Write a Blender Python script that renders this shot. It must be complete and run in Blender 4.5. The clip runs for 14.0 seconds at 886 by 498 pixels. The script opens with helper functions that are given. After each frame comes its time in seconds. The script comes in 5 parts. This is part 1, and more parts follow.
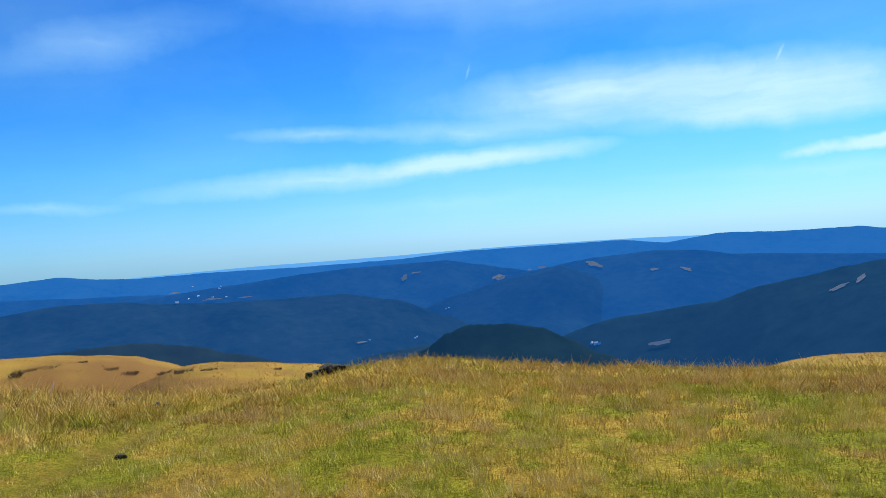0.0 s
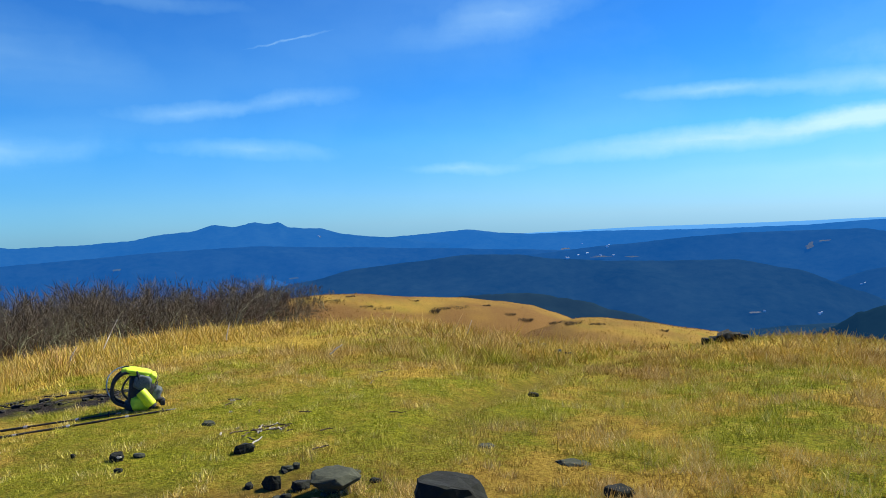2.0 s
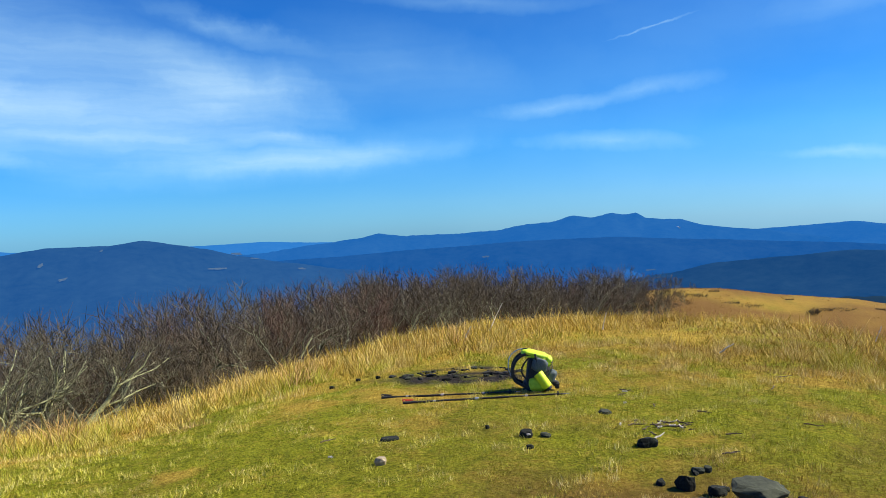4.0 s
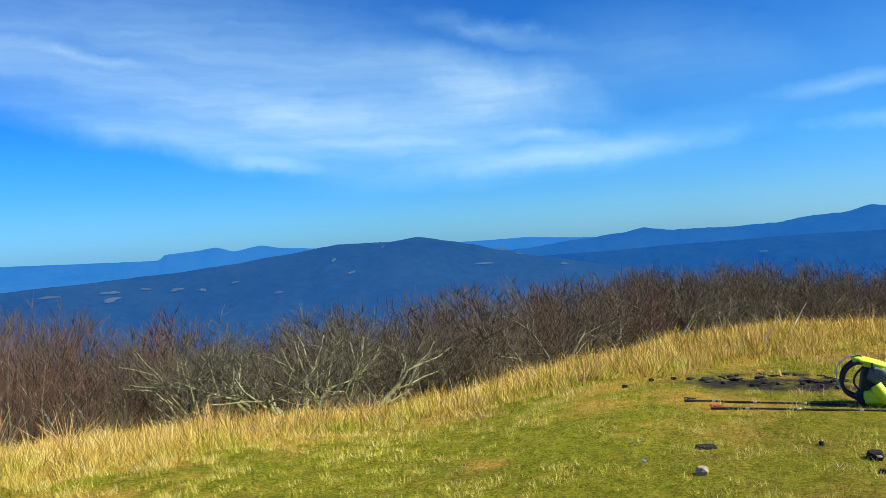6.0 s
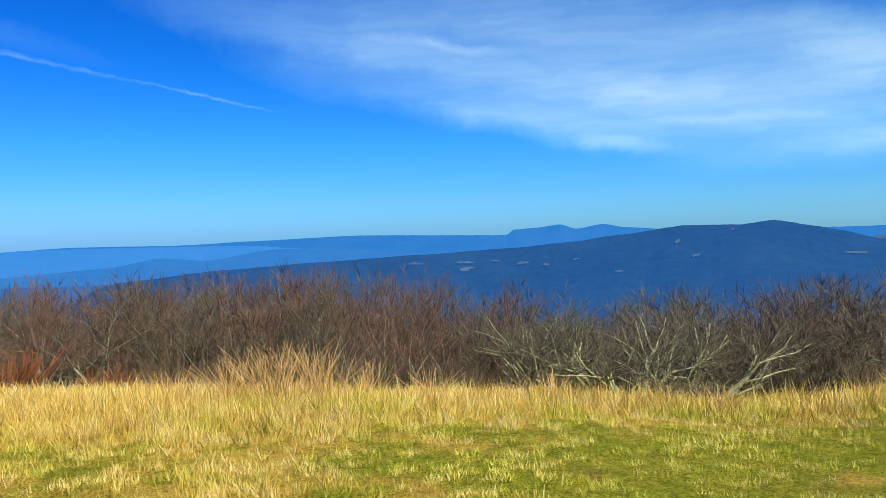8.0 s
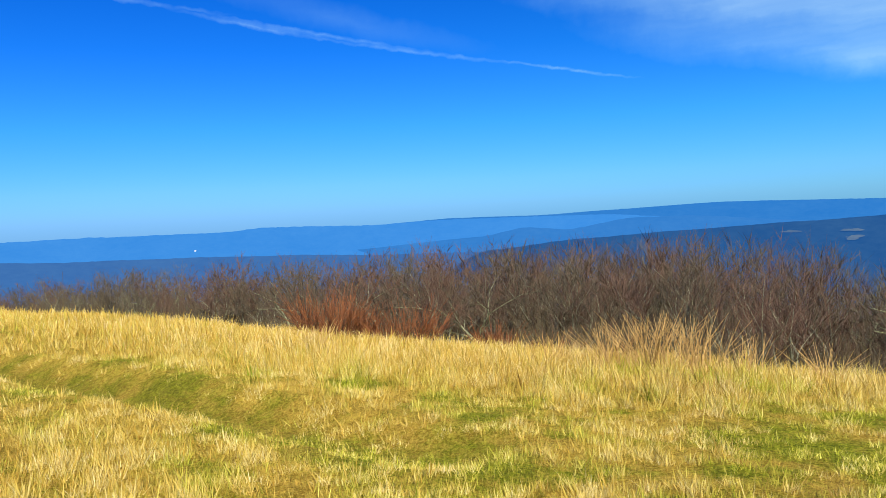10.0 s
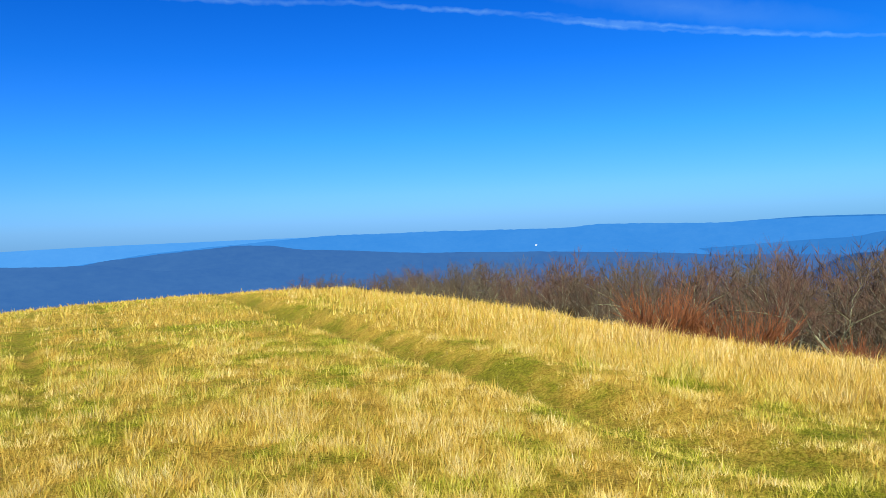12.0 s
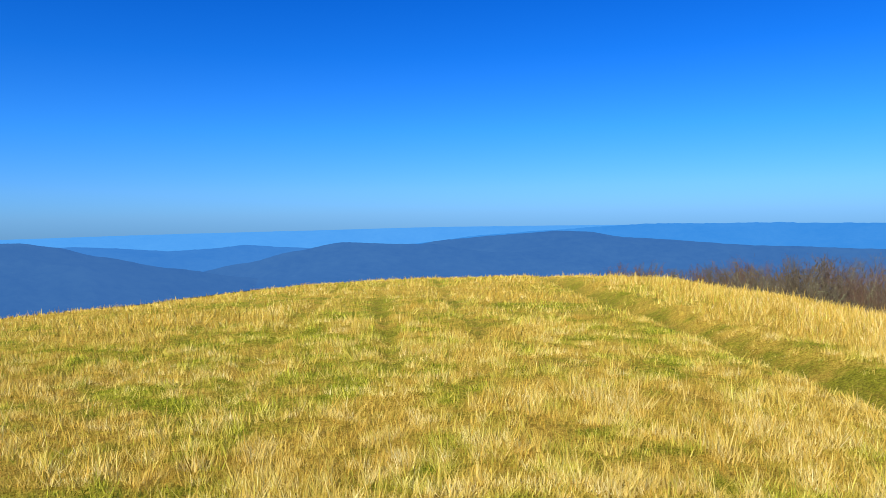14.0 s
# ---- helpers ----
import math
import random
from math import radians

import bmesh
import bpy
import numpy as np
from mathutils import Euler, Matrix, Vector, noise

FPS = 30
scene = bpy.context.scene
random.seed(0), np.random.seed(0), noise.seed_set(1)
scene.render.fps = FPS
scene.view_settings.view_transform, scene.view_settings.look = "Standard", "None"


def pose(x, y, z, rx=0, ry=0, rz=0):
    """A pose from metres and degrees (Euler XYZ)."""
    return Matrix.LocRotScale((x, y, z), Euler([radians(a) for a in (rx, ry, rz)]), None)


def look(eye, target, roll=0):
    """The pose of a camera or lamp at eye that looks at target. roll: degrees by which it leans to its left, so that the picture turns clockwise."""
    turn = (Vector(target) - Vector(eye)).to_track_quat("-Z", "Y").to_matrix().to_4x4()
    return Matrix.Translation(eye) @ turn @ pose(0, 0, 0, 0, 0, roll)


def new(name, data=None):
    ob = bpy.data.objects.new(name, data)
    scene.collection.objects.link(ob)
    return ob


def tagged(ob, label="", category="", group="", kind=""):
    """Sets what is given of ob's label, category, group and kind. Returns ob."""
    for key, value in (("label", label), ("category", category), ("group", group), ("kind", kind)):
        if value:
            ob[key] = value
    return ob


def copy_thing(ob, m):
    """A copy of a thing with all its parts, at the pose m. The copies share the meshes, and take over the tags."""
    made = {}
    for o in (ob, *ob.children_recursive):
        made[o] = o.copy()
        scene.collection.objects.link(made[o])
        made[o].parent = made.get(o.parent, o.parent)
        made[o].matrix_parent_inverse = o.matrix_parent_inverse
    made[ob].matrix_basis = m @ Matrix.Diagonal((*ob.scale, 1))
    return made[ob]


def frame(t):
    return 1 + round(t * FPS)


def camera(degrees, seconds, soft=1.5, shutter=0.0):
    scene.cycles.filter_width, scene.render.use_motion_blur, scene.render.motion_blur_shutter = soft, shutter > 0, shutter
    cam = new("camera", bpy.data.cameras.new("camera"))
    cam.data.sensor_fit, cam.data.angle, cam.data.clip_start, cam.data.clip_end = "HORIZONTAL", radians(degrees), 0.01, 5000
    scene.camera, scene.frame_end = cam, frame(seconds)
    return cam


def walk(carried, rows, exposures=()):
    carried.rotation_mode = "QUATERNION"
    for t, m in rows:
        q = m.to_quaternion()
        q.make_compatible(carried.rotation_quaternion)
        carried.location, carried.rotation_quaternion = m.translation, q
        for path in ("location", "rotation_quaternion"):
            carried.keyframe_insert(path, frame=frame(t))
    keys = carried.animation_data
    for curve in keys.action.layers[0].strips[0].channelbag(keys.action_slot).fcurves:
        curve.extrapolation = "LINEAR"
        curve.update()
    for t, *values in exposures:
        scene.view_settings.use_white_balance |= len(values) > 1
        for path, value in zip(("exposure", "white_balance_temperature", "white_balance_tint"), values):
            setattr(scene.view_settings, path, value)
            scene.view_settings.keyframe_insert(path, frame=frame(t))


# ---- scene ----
LENS = 62.07
cam = camera(LENS, 14.0, soft=0.85)
# seconds, eye x y z, bearing to the left, tilt up, roll
ROWS = [
    (0.0, 0.000, 0.000, 1.603, 0.00, -0.83, -4.33),
    (0.5, -0.049, 0.019, 1.583, 7.25, -0.94, -4.00),
    (1.0, -0.083, 0.003, 1.580, 13.42, -1.40, -3.26),
    (1.5, -0.182, 0.008, 1.584, 21.66, -1.82, -2.86),
    (2.0, -0.222, 0.007, 1.586, 29.67, -2.14, -2.57),
    (2.5, -0.254, -0.008, 1.617, 37.75, -0.99, -3.03),
    (3.0, -0.284, -0.015, 1.606, 46.13, -0.15, -2.42),
    (3.2, -0.325, -0.040, 1.606, 48.95, -0.31, -2.25),
    (5.3, -0.785, -0.365, 1.608, 68.00, -2.04, -3.36),
    (5.5, -0.796, -0.384, 1.609, 70.45, -1.58, -3.36),
    (6.0, -0.806, -0.430, 1.613, 77.15, -1.12, -3.09),
    (6.5, -0.829, -0.448, 1.619, 84.91, -0.79, -2.91),
    (7.0, -0.850, -0.451, 1.611, 91.00, -0.72, -2.16),
    (7.5, -0.854, -0.478, 1.597, 96.82, -0.98, -1.39),
    (8.0, -0.860, -0.519, 1.592, 103.30, -1.76, -1.31),
    (8.5, -0.822, -0.643, 1.596, 110.73, -2.49, -0.99),
    (9.0, -0.754, -0.770, 1.610, 119.11, -2.83, -2.03),
    (9.2, -0.740, -0.785, 1.611, 121.80, -2.78, -2.45),
    (11.3, -0.650, -0.490, 1.608, 146.45, -3.34, -2.15),
    (11.5, -0.645, -0.492, 1.608, 149.55, -2.86, -2.29),
    (12.0, -0.638, -0.513, 1.610, 156.62, -2.40, -2.37),
    (12.5, -0.623, -0.533, 1.590, 161.91, -2.26, -2.20),
    (13.0, -0.603, -0.535, 1.589, 165.63, -2.49, -1.77),
    (13.5, -0.550, -0.541, 1.588, 172.03, -2.59, -1.18),
    (14.0, -0.495, -0.546, 1.586, 181.05, -2.72, -1.02),
]
walk(cam, [(t, pose(x, y, z, 90 + pitch, 0, yaw) @ pose(0, 0, 0, 0, 0, roll)) for t, x, y, z, yaw, pitch, roll in ROWS])

# ---------------------------------------------------------------- sky and sun
SUN_BEARING, SUN_HEIGHT = -30.0, 44.0   # bearings run to the left (anticlockwise) from +y
EXPOSURE = 0.65
scene.view_settings.exposure = EXPOSURE


def bearing_vector(bearing, height=0.0):
    b, h = radians(bearing), radians(height)
    return Vector((-math.sin(b) * math.cos(h), math.cos(b) * math.cos(h), math.sin(h)))


sun = new("sun", bpy.data.lights.new("sun", "SUN"))
sun.data.energy, sun.data.angle, sun.data.color = 5.0, radians(0.53), (1.0, 0.93, 0.80)
sun.matrix_world = look((0, 0, 60), Vector((0, 0, 60)) - bearing_vector(SUN_BEARING, SUN_HEIGHT))

# cirrus streaks: bearing and height of both ends (degrees), half width, density
CLOUDS = [
    (21, 4.6, -4, 5.7, 0.75, 0.98), (6, 5.7, -13.5, 6.1, 0.65, 1.23), (-2, 10, -22, 10.4, 1.9, 1.10), (-16, 9.4, -36, 8, 2, 1.23),
    (-8, 8.2, -36, 6.6, 0.9, 0.59), (32, 13.8, 15, 17, 1.3, 0.38), (16, 8.7, 2, 8.3, 0.5, 0.65), (4, 8.6, -10, 7.2, 0.7, 0.65),
    (-25.4, 4.2, -37, 4.5, 0.42, 2.3), (33, 4.2, 22, 3.9, 0.35, 0.47), (50, 6.2, 38, 5.6, 0.6, 0.47), (53, 8.6, 44, 8.9, 0.55, 0.43),
    (46, 8.8, 36.5, 10.3, 0.55, 0.30), (80, 13.4, 65, 9.3, 1.9, 0.43), (79, 10.2, 68, 9.4, 1.6, 0.30), (86, 4.2, 56, 6.0, 1.2, 0.34),
    (72.5, 7.5, 65.5, 7.1, 0.55, 0.43), (63, 17.4, 44, 16, 0.55, 0.29), (79, 16.8, 65.5, 13.5, 0.75, 0.22),
    (117, 12.2, 82, 4.6, 1.2, 0.34), (108, 14.6, 68, 5.4, 2.6, 0.40), (100, 16.5, 64, 9.8, 2.6, 0.42), (92, 9, 58, 5.6, 2.0, 0.30),
    (80, 5.1, 54, 6.1, 0.8, 0.24), (109.5, 14.5, 97, 12.9, 0.35, 0.28), (77, 16.4, 66, 13.4, 0.6, 0.20), (93.2, 6.4, 86, 5.4, 0.5, 0.50),
    (122, 15.5, 96, 10.5, 1.8, 0.36), (70, 5.4, 52, 7.5, 1.3, 0.2), (-16, 3.2, -40, 2.6, 0.5, 0.33), (12, 2.6, -12, 2.8, 0.5, 0.26),
    (125, 21, 80, 17, 3, 0.36), (112, 14, 66, 8.6, 3.6, 0.30), (104, 9.2, 80, 4.6, 1.1, 0.22), (106, 10.8, 74, 6.2, 2.2, 0.30), (20, 21, -30, 17, 2.5, 0.45), (150, 17, 128, 12.2, 0.8, 0.13),
    (126, 17, 92, 14.0, 2.2, 0.28), (70, 14, 52, 11, 2.5, 0.22),
]
# vapour trails, thin and sharp
TRAILS = [
    (-3.25, 13.2, -2.65, 11.9, 0.090, 0.43), (-25.8, 11.8, -25.1, 10.6, 0.098, 0.56), (44, 13.3, 37.3, 14.6, 0.075, 0.46),
    (150, 14.8, 138, 12.7, 0.158, 0.34), (139.5, 12.9, 124, 10.5, 0.124, 0.36), (126, 10.9, 115.4, 8.8, 0.096, 0.44),
    (183, 16.3, 160, 16.25, 0.169, 0.24), (164, 16.4, 146, 14.6, 0.146, 0.30), (149, 14.9, 129, 11.4, 0.135, 0.30),
]

world = bpy.data.worlds.new("sky")
scene.world = world
world.use_nodes = True
wn, wl = world.node_tree.nodes, world.node_tree.links
wn.clear()


def wnode(kind, **values):
    n = wn.new(kind)
    if "operation" in values:
        n.operation = values["operation"]
    if "noise_dimensions" in values:
        n.noise_dimensions = values["noise_dimensions"]
    if "vector_type" in values:
        n.vector_type = values["vector_type"]
    if "gradient_type" in values:
        n.gradient_type = values["gradient_type"]
    if "interpolation_type" in values:
        n.interpolation_type = values["interpolation_type"]
    if "sky_type" in values:
        n.sky_type = values["sky_type"]
    if "data_type" in values:
        n.data_type = values["data_type"]
    if "blend_type" in values:
        n.blend_type = values["blend_type"]
    return n


def wmath(op, a, b=None, c=None):
    n = wnode("ShaderNodeMath", operation=op)
    for i, v in enumerate((a, b, c)):
        if v is None:
            continue
        if isinstance(v, (int, float)):
            n.inputs[i].default_value = v
        else:
            wl.new(v, n.inputs[i])
    return n.outputs[0]


coord = wnode("ShaderNodeTexCoord")
split = wnode("ShaderNodeSeparateXYZ")
wl.new(coord.outputs["Generated"], split.inputs[0])
sx, sy, sz = split.outputs
height_deg = wmath("MULTIPLY", wmath("ARCSINE", sz), 57.2958)
west_deg = wmath("MULTIPLY", wmath("ARCTAN2", wmath("MULTIPLY", sy, -1.0), wmath("MULTIPLY", sx, -1.0)), 57.2958)
bearing_deg = wmath("ADD", west_deg, 90.0)
plane = wnode("ShaderNodeCombineXYZ")
wl.new(bearing_deg, plane.inputs[0])
wl.new(height_deg, plane.inputs[1])

# wind-drawn distortion of the streaks
warp = wnode("ShaderNodeTexNoise", noise_dimensions="2D")
warp.inputs["Scale"].default_value, warp.inputs["Detail"].default_value, warp.inputs["Roughness"].default_value = 0.16, 5.0, 0.62
wl.new(plane.outputs[0], warp.inputs["Vector"])
shifted = wnode("ShaderNodeVectorMath", operation="MULTIPLY_ADD")
centred = wnode("ShaderNodeVectorMath", operation="SUBTRACT")
wl.new(warp.outputs["Color"], centred.inputs[0])
centred.inputs[1].default_value = (0.5, 0.5, 0.5)
wl.new(centred.outputs[0], shifted.inputs[0])
shifted.inputs[1].default_value = (7.0, 1.3, 0.0)
wl.new(plane.outputs[0], shifted.inputs[2])


def streaks(rows, vector, stretch):
    total = None
    for b0, h0, b1, h1, half, density in rows:
        m = wnode("ShaderNodeMapping", vector_type="TEXTURE")
        length = math.hypot(b1 - b0, h1 - h0) / 2
        m.inputs["Location"].default_value = ((b0 + b1) / 2, (h0 + h1) / 2, 0)
        m.inputs["Rotation"].default_value = (0, 0, math.atan2(h1 - h0, b1 - b0))
        m.inputs["Scale"].default_value = (length * stretch, half * 1.5, 1)
        g = wnode("ShaderNodeTexGradient", gradient_type="SPHERICAL")
        wl.new(vector, m.inputs["Vector"])
        wl.new(m.outputs[0], g.inputs[0])
        total = wmath("MULTIPLY_ADD", g.outputs["Fac"], density, total if total is not None else 0.0)
    return total


def wisps(scale, angle, squeeze, low, high):
    m = wnode("ShaderNodeMapping")
    m.inputs["Rotation"].default_value = (0, 0, radians(angle))
    m.inputs["Scale"].default_value = (scale, scale * squeeze, 1)
    n = wnode("ShaderNodeTexNoise", noise_dimensions="2D")
    n.inputs["Scale"].default_value, n.inputs["Detail"].default_value, n.inputs["Roughness"].default_value = 1.0, 5.0, 0.5
    wl.new(shifted.outputs[0], m.inputs["Vector"])
    wl.new(m.outputs[0], n.inputs["Vector"])
    r = wnode("ShaderNodeMapRange")
    for i, v in ((1, low), (2, high), (3, 0.0), (4, 1.0)):
        r.inputs[i].default_value = v
    wl.new(n.outputs["Fac"], r.inputs[0])
    return r.outputs[0]


cloud = streaks(CLOUDS, shifted.outputs[0], 1.25)
texture = wmath("ADD", wmath("MULTIPLY", wisps(0.075, -5, 7.0, 0.3, 0.7), 0.6), wmath("MULTIPLY", wisps(0.22, 6, 9.0, 0.3, 0.75), 0.4))
cloud = wmath("MULTIPLY", cloud, wmath("MULTIPLY_ADD", texture, 0.40, 0.66))
fine = wnode("ShaderNodeTexNoise", noise_dimensions="2D")
fine.inputs["Scale"].default_value, fine.inputs["Detail"].default_value = 0.9, 4.0
wl.new(plane.outputs[0], fine.inputs["Vector"])
jitter = wnode("ShaderNodeVectorMath", operation="MULTIPLY_ADD")
jitter_c = wnode("ShaderNodeVectorMath", operation="SUBTRACT")
wl.new(fine.outputs["Color"], jitter_c.inputs[0])
jitter_c.inputs[1].default_value = (0.5, 0.5, 0.5)
wl.new(jitter_c.outputs[0], jitter.inputs[0])
jitter.inputs[1].default_value = (0.4, 0.4, 0.0)
wl.new(plane.outputs[0], jitter.inputs[2])
trail = wmath("MULTIPLY", streaks(TRAILS, jitter.outputs[0], 1.1), wmath("ADD", wmath("MULTIPLY", fine.outputs["Fac"], 1.4), 0.0))
# a thin veil on the sunward side
veil = wnode("ShaderNodeMapRange", interpolation_type="SMOOTHSTEP")
for i, v in ((1, 122.0), (2, -15.0), (3, 0.0), (4, 1.0)):
    veil.inputs[i].default_value = v
wl.new(bearing_deg, veil.inputs[0])
greener = wnode("ShaderNodeMapRange", interpolation_type="SMOOTHSTEP")
for i, v in ((1, 155.0), (2, 60.0), (3, 0.0), (4, 1.0)):
    greener.inputs[i].default_value = v
wl.new(bearing_deg, greener.inputs[0])
veil_patch = wmath("MULTIPLY", wmath("MULTIPLY", veil.outputs[0], 0.13), wmath("ADD", wisps(0.05, 5, 2.2, 0.3, 0.7), 0.55))
cover = wmath("MINIMUM", wmath("ADD", wmath("ADD", wmath("MULTIPLY", cloud, 0.7), veil_patch), wmath("MULTIPLY", trail, 0.7)), 0.85)

sky = wnode("ShaderNodeTexSky", sky_type="NISHITA")
sky.sun_disc, sky.sun_elevation, sky.sun_rotation = False, radians(SUN_HEIGHT), radians(-SUN_BEARING)
sky.altitude, sky.air_density, sky.dust_density, sky.ozone_density = 1500.0, 1.0, 0.6, 3.0
# clear mountain air: deep blue overhead, paler towards the horizon
depth = wnode("ShaderNodeValToRGB")
fraction = wmath("DIVIDE", height_deg, 40.0)
wl.new(fraction, depth.inputs[0])
stops = [(0.0, (0.27, 0.635, 1.4)), (0.05, (0.27, 0.67, 1.42)), (0.16, (0.145, 0.685, 1.55)), (0.30, (0.05, 0.57, 1.5)), (0.45, (0.015, 0.485, 1.45)), (1.0, (0.012, 0.43, 1.35))]
while len(depth.color_ramp.elements) < len(stops):
    depth.color_ramp.elements.new(0.5)
for e, (p, c) in zip(depth.color_ramp.elements, stops):
    e.position, e.color = p, (*c, 1)
tinted = wnode("ShaderNodeMix", data_type="RGBA", blend_type="MULTIPLY")
tinted.inputs["Factor"].default_value = 1.0
wl.new(sky.outputs[0], tinted.inputs["A"])
wl.new(depth.outputs[0], tinted.inputs["B"])
# the sunward half of the sky is brighter and greener
sunward_sky = wnode("ShaderNodeMix", data_type="RGBA", blend_type="MULTIPLY")
wl.new(veil.outputs[0], sunward_sky.inputs["Factor"])
wl.new(tinted.outputs["Result"], sunward_sky.inputs["A"])
sunward_sky.inputs["B"].default_value = (1.6, 1.0, 0.97, 1)
greener_sky = wnode("ShaderNodeMix", data_type="RGBA", blend_type="MULTIPLY")
wl.new(greener.outputs[0], greener_sky.inputs["Factor"])
wl.new(sunward_sky.outputs["Result"], greener_sky.inputs["A"])
greener_sky.inputs["B"].default_value = (1.0, 1.24, 1.0, 1)
clouded = wnode("ShaderNodeMix", data_type="RGBA")
wl.new(cover, clouded.inputs["Factor"])
wl.new(greener_sky.outputs["Result"], clouded.inputs["A"])
thick = wnode("ShaderNodeMapRange")
for i, v in ((1, 0.12), (2, 0.62), (3, 0.0), (4, 1.0)):
    thick.inputs[i].default_value = v
wl.new(cover, thick.inputs[0])
cloud_tint = wnode("ShaderNodeMix", data_type="RGBA")
wl.new(thick.outputs[0], cloud_tint.inputs["Factor"])
cloud_tint.inputs["A"].default_value, cloud_tint.inputs["B"].default_value = (4.8, 9.0, 11.4, 1), (6.6, 9.5, 11.0, 1)
wl.new(cloud_tint.outputs["Result"], clouded.inputs["B"])
background = wnode("ShaderNodeBackground")
background.inputs["Strength"].default_value = 0.066
wl.new(clouded.outputs["Result"], background.inputs["Color"])
output = wnode("ShaderNodeOutputWorld")
wl.new(background.outputs[0], output.inputs["Surface"])

# ---------------------------------------------------------------- the lie of the land
EYE_LEVEL = 1.6
TOP = 0.1                                 # the summit's height
# bearing, degrees below level at which the brow of the hill shows, grass height on the brow
BROW = [(-70, 9.5, 0.15), (-35, 10.1, 0.15), (-22, 10.2, 0.15), (-13, 9.95, 0.15), (-6, 9.4, 0.15), (-2.5, 8.85, 0.15), (1, 8.6, 0.15),
        (5, 8.7, 0.15), (8, 9.1, 0.15), (11, 9.4, 0.16), (15, 9.4, 0.2), (18.5, 9.2, 0.24), (22, 8.75, 0.26), (25.5, 8.15, 0.26), (29, 7.55, 0.24),
        (33, 7.1, 0.22), (37, 6.9, 0.24), (42, 6.78, 0.26), (46, 6.75, 0.28), (53, 6.9, 0.3), (60, 7.6, 0.33), (66, 8.7, 0.36), (72, 9.8, 0.38),
        (78, 10.9, 0.4), (84, 11.4, 0.4), (95, 11.25, 0.4), (108, 11.1, 0.4), (118, 10.5, 0.4), (130, 9.6, 0.36), (137, 9.0, 0.33),
        (144, 7.9, 0.3), (150, 6.9, 0.27), (158, 5.7, 0.24), (165, 4.85, 0.2), (172, 4.65, 0.18), (182, 4.7, 0.18), (190, 4.9, 0.18),
        (205, 5.9, 0.18), (213, 6.2, 0.18), (240, 8.0, 0.15), (290, 9.5, 0.15)]
# the neighbouring bald knolls: distance, then bearing and degrees below level of the top
KNOLLS = [
    (115.0, [(14, 13.0), (17.5, 9.0), (19.5, 8.0), (20.4, 7.62), (21.3, 7.3), (22.9, 6.75), (25.2, 6.36), (28.5, 5.95), (32, 5.72), (36.4, 5.24), (39, 5.19), (41.7, 5.36), (43.5, 6.2), (46, 8.0), (49, 13.0)]),
    (64.0, [(-55, 11.0), (-40, 9.5), (-33, 9.6), (-30.6, 9.68), (-28, 9.85), (-26.7, 10.0), (-25.3, 10.25), (-22, 11.2), (-17, 14.0)]),
    (78.0, [(5.5, 13.0), (7.5, 9.9), (8.9, 8.92), (11, 8.66), (14.5, 8.15), (17.7, 7.77), (19, 7.75), (20.4, 7.95), (22.5, 8.6), (25, 9.8), (28, 13.0)]),
]


def smooth_between(x, xs, ys):
    """Cosine interpolation along knots."""
    x, xs, ys = np.asarray(x, float), np.asarray(xs, float), np.asarray(ys, float)
    i = np.clip(np.searchsorted(xs, x) - 1, 0, len(xs) - 2)
    u = np.clip((x - xs[i]) / (xs[i + 1] - xs[i]), 0, 1)
    k = 0.5 * u + 0.5 * (u * u * (3 - 2 * u))
    return ys[i] * (1 - k) + ys[i + 1] * k


def lattice(ix, iy, seed):
    h = (ix.astype(np.int64) * 374761393 + iy.astype(np.int64) * 668265263 + seed * 974634777) & 0x7FFFFFFF
    h = ((h ^ (h >> 13)) * 1274126177) & 0x7FFFFFFF
    return ((h ^ (h >> 16)) & 0xFFFF) / 65535.0


def value_noise(x, y, size, seed=0, octaves=3):
    """Noise from 0 to 1 with features of about that many metres."""
    total, amount, norm = 0.0, 1.0, 0.0
    for o in range(octaves):
        u, v = np.asarray(x) / size + 17.3 * o, np.asarray(y) / size - 9.1 * o
        ix, iy = np.floor(u), np.floor(v)
        fx, fy = u - ix, v - iy
        fx, fy = fx * fx * (3 - 2 * fx), fy * fy * (3 - 2 * fy)
        a, b = lattice(ix, iy, seed + o), lattice(ix + 1, iy, seed + o)
        c, d = lattice(ix, iy + 1, seed + o), lattice(ix + 1, iy + 1, seed + o)
        total = total + amount * ((a * (1 - fx) + b * fx) * (1 - fy) + (c * (1 - fx) + d * fx) * fy)
        norm, amount, size = norm + amount, amount * 0.5, size * 0.5
    return total / norm


CENTRE = (-0.45, -0.3)                    # the summit of the bald, set at the camera's place to fit its view


def polar(x, y):
    dx, dy = np.asarray(x) - CENTRE[0], np.asarray(y) - CENTRE[1]
    return np.hypot(dx, dy), (np.degrees(np.arctan2(-dx, dy)) + 70.0) % 360.0 - 70.0


BROW_B = [b[0] for b in BROW]
BROW_D = [b[1] for b in BROW]
BROW_G = [b[2] for b in BROW]


def brow(bearing):
    """Curvature of the hill, and how far off its brow stands, by bearing."""
    fall = np.tan(np.radians(smooth_between(bearing, BROW_B, BROW_D)))
    clear = EYE_LEVEL - TOP - smooth_between(bearing, BROW_B, BROW_G)
    curve = fall * fall / (4 * clear)
    return curve, np.sqrt(clear / curve)


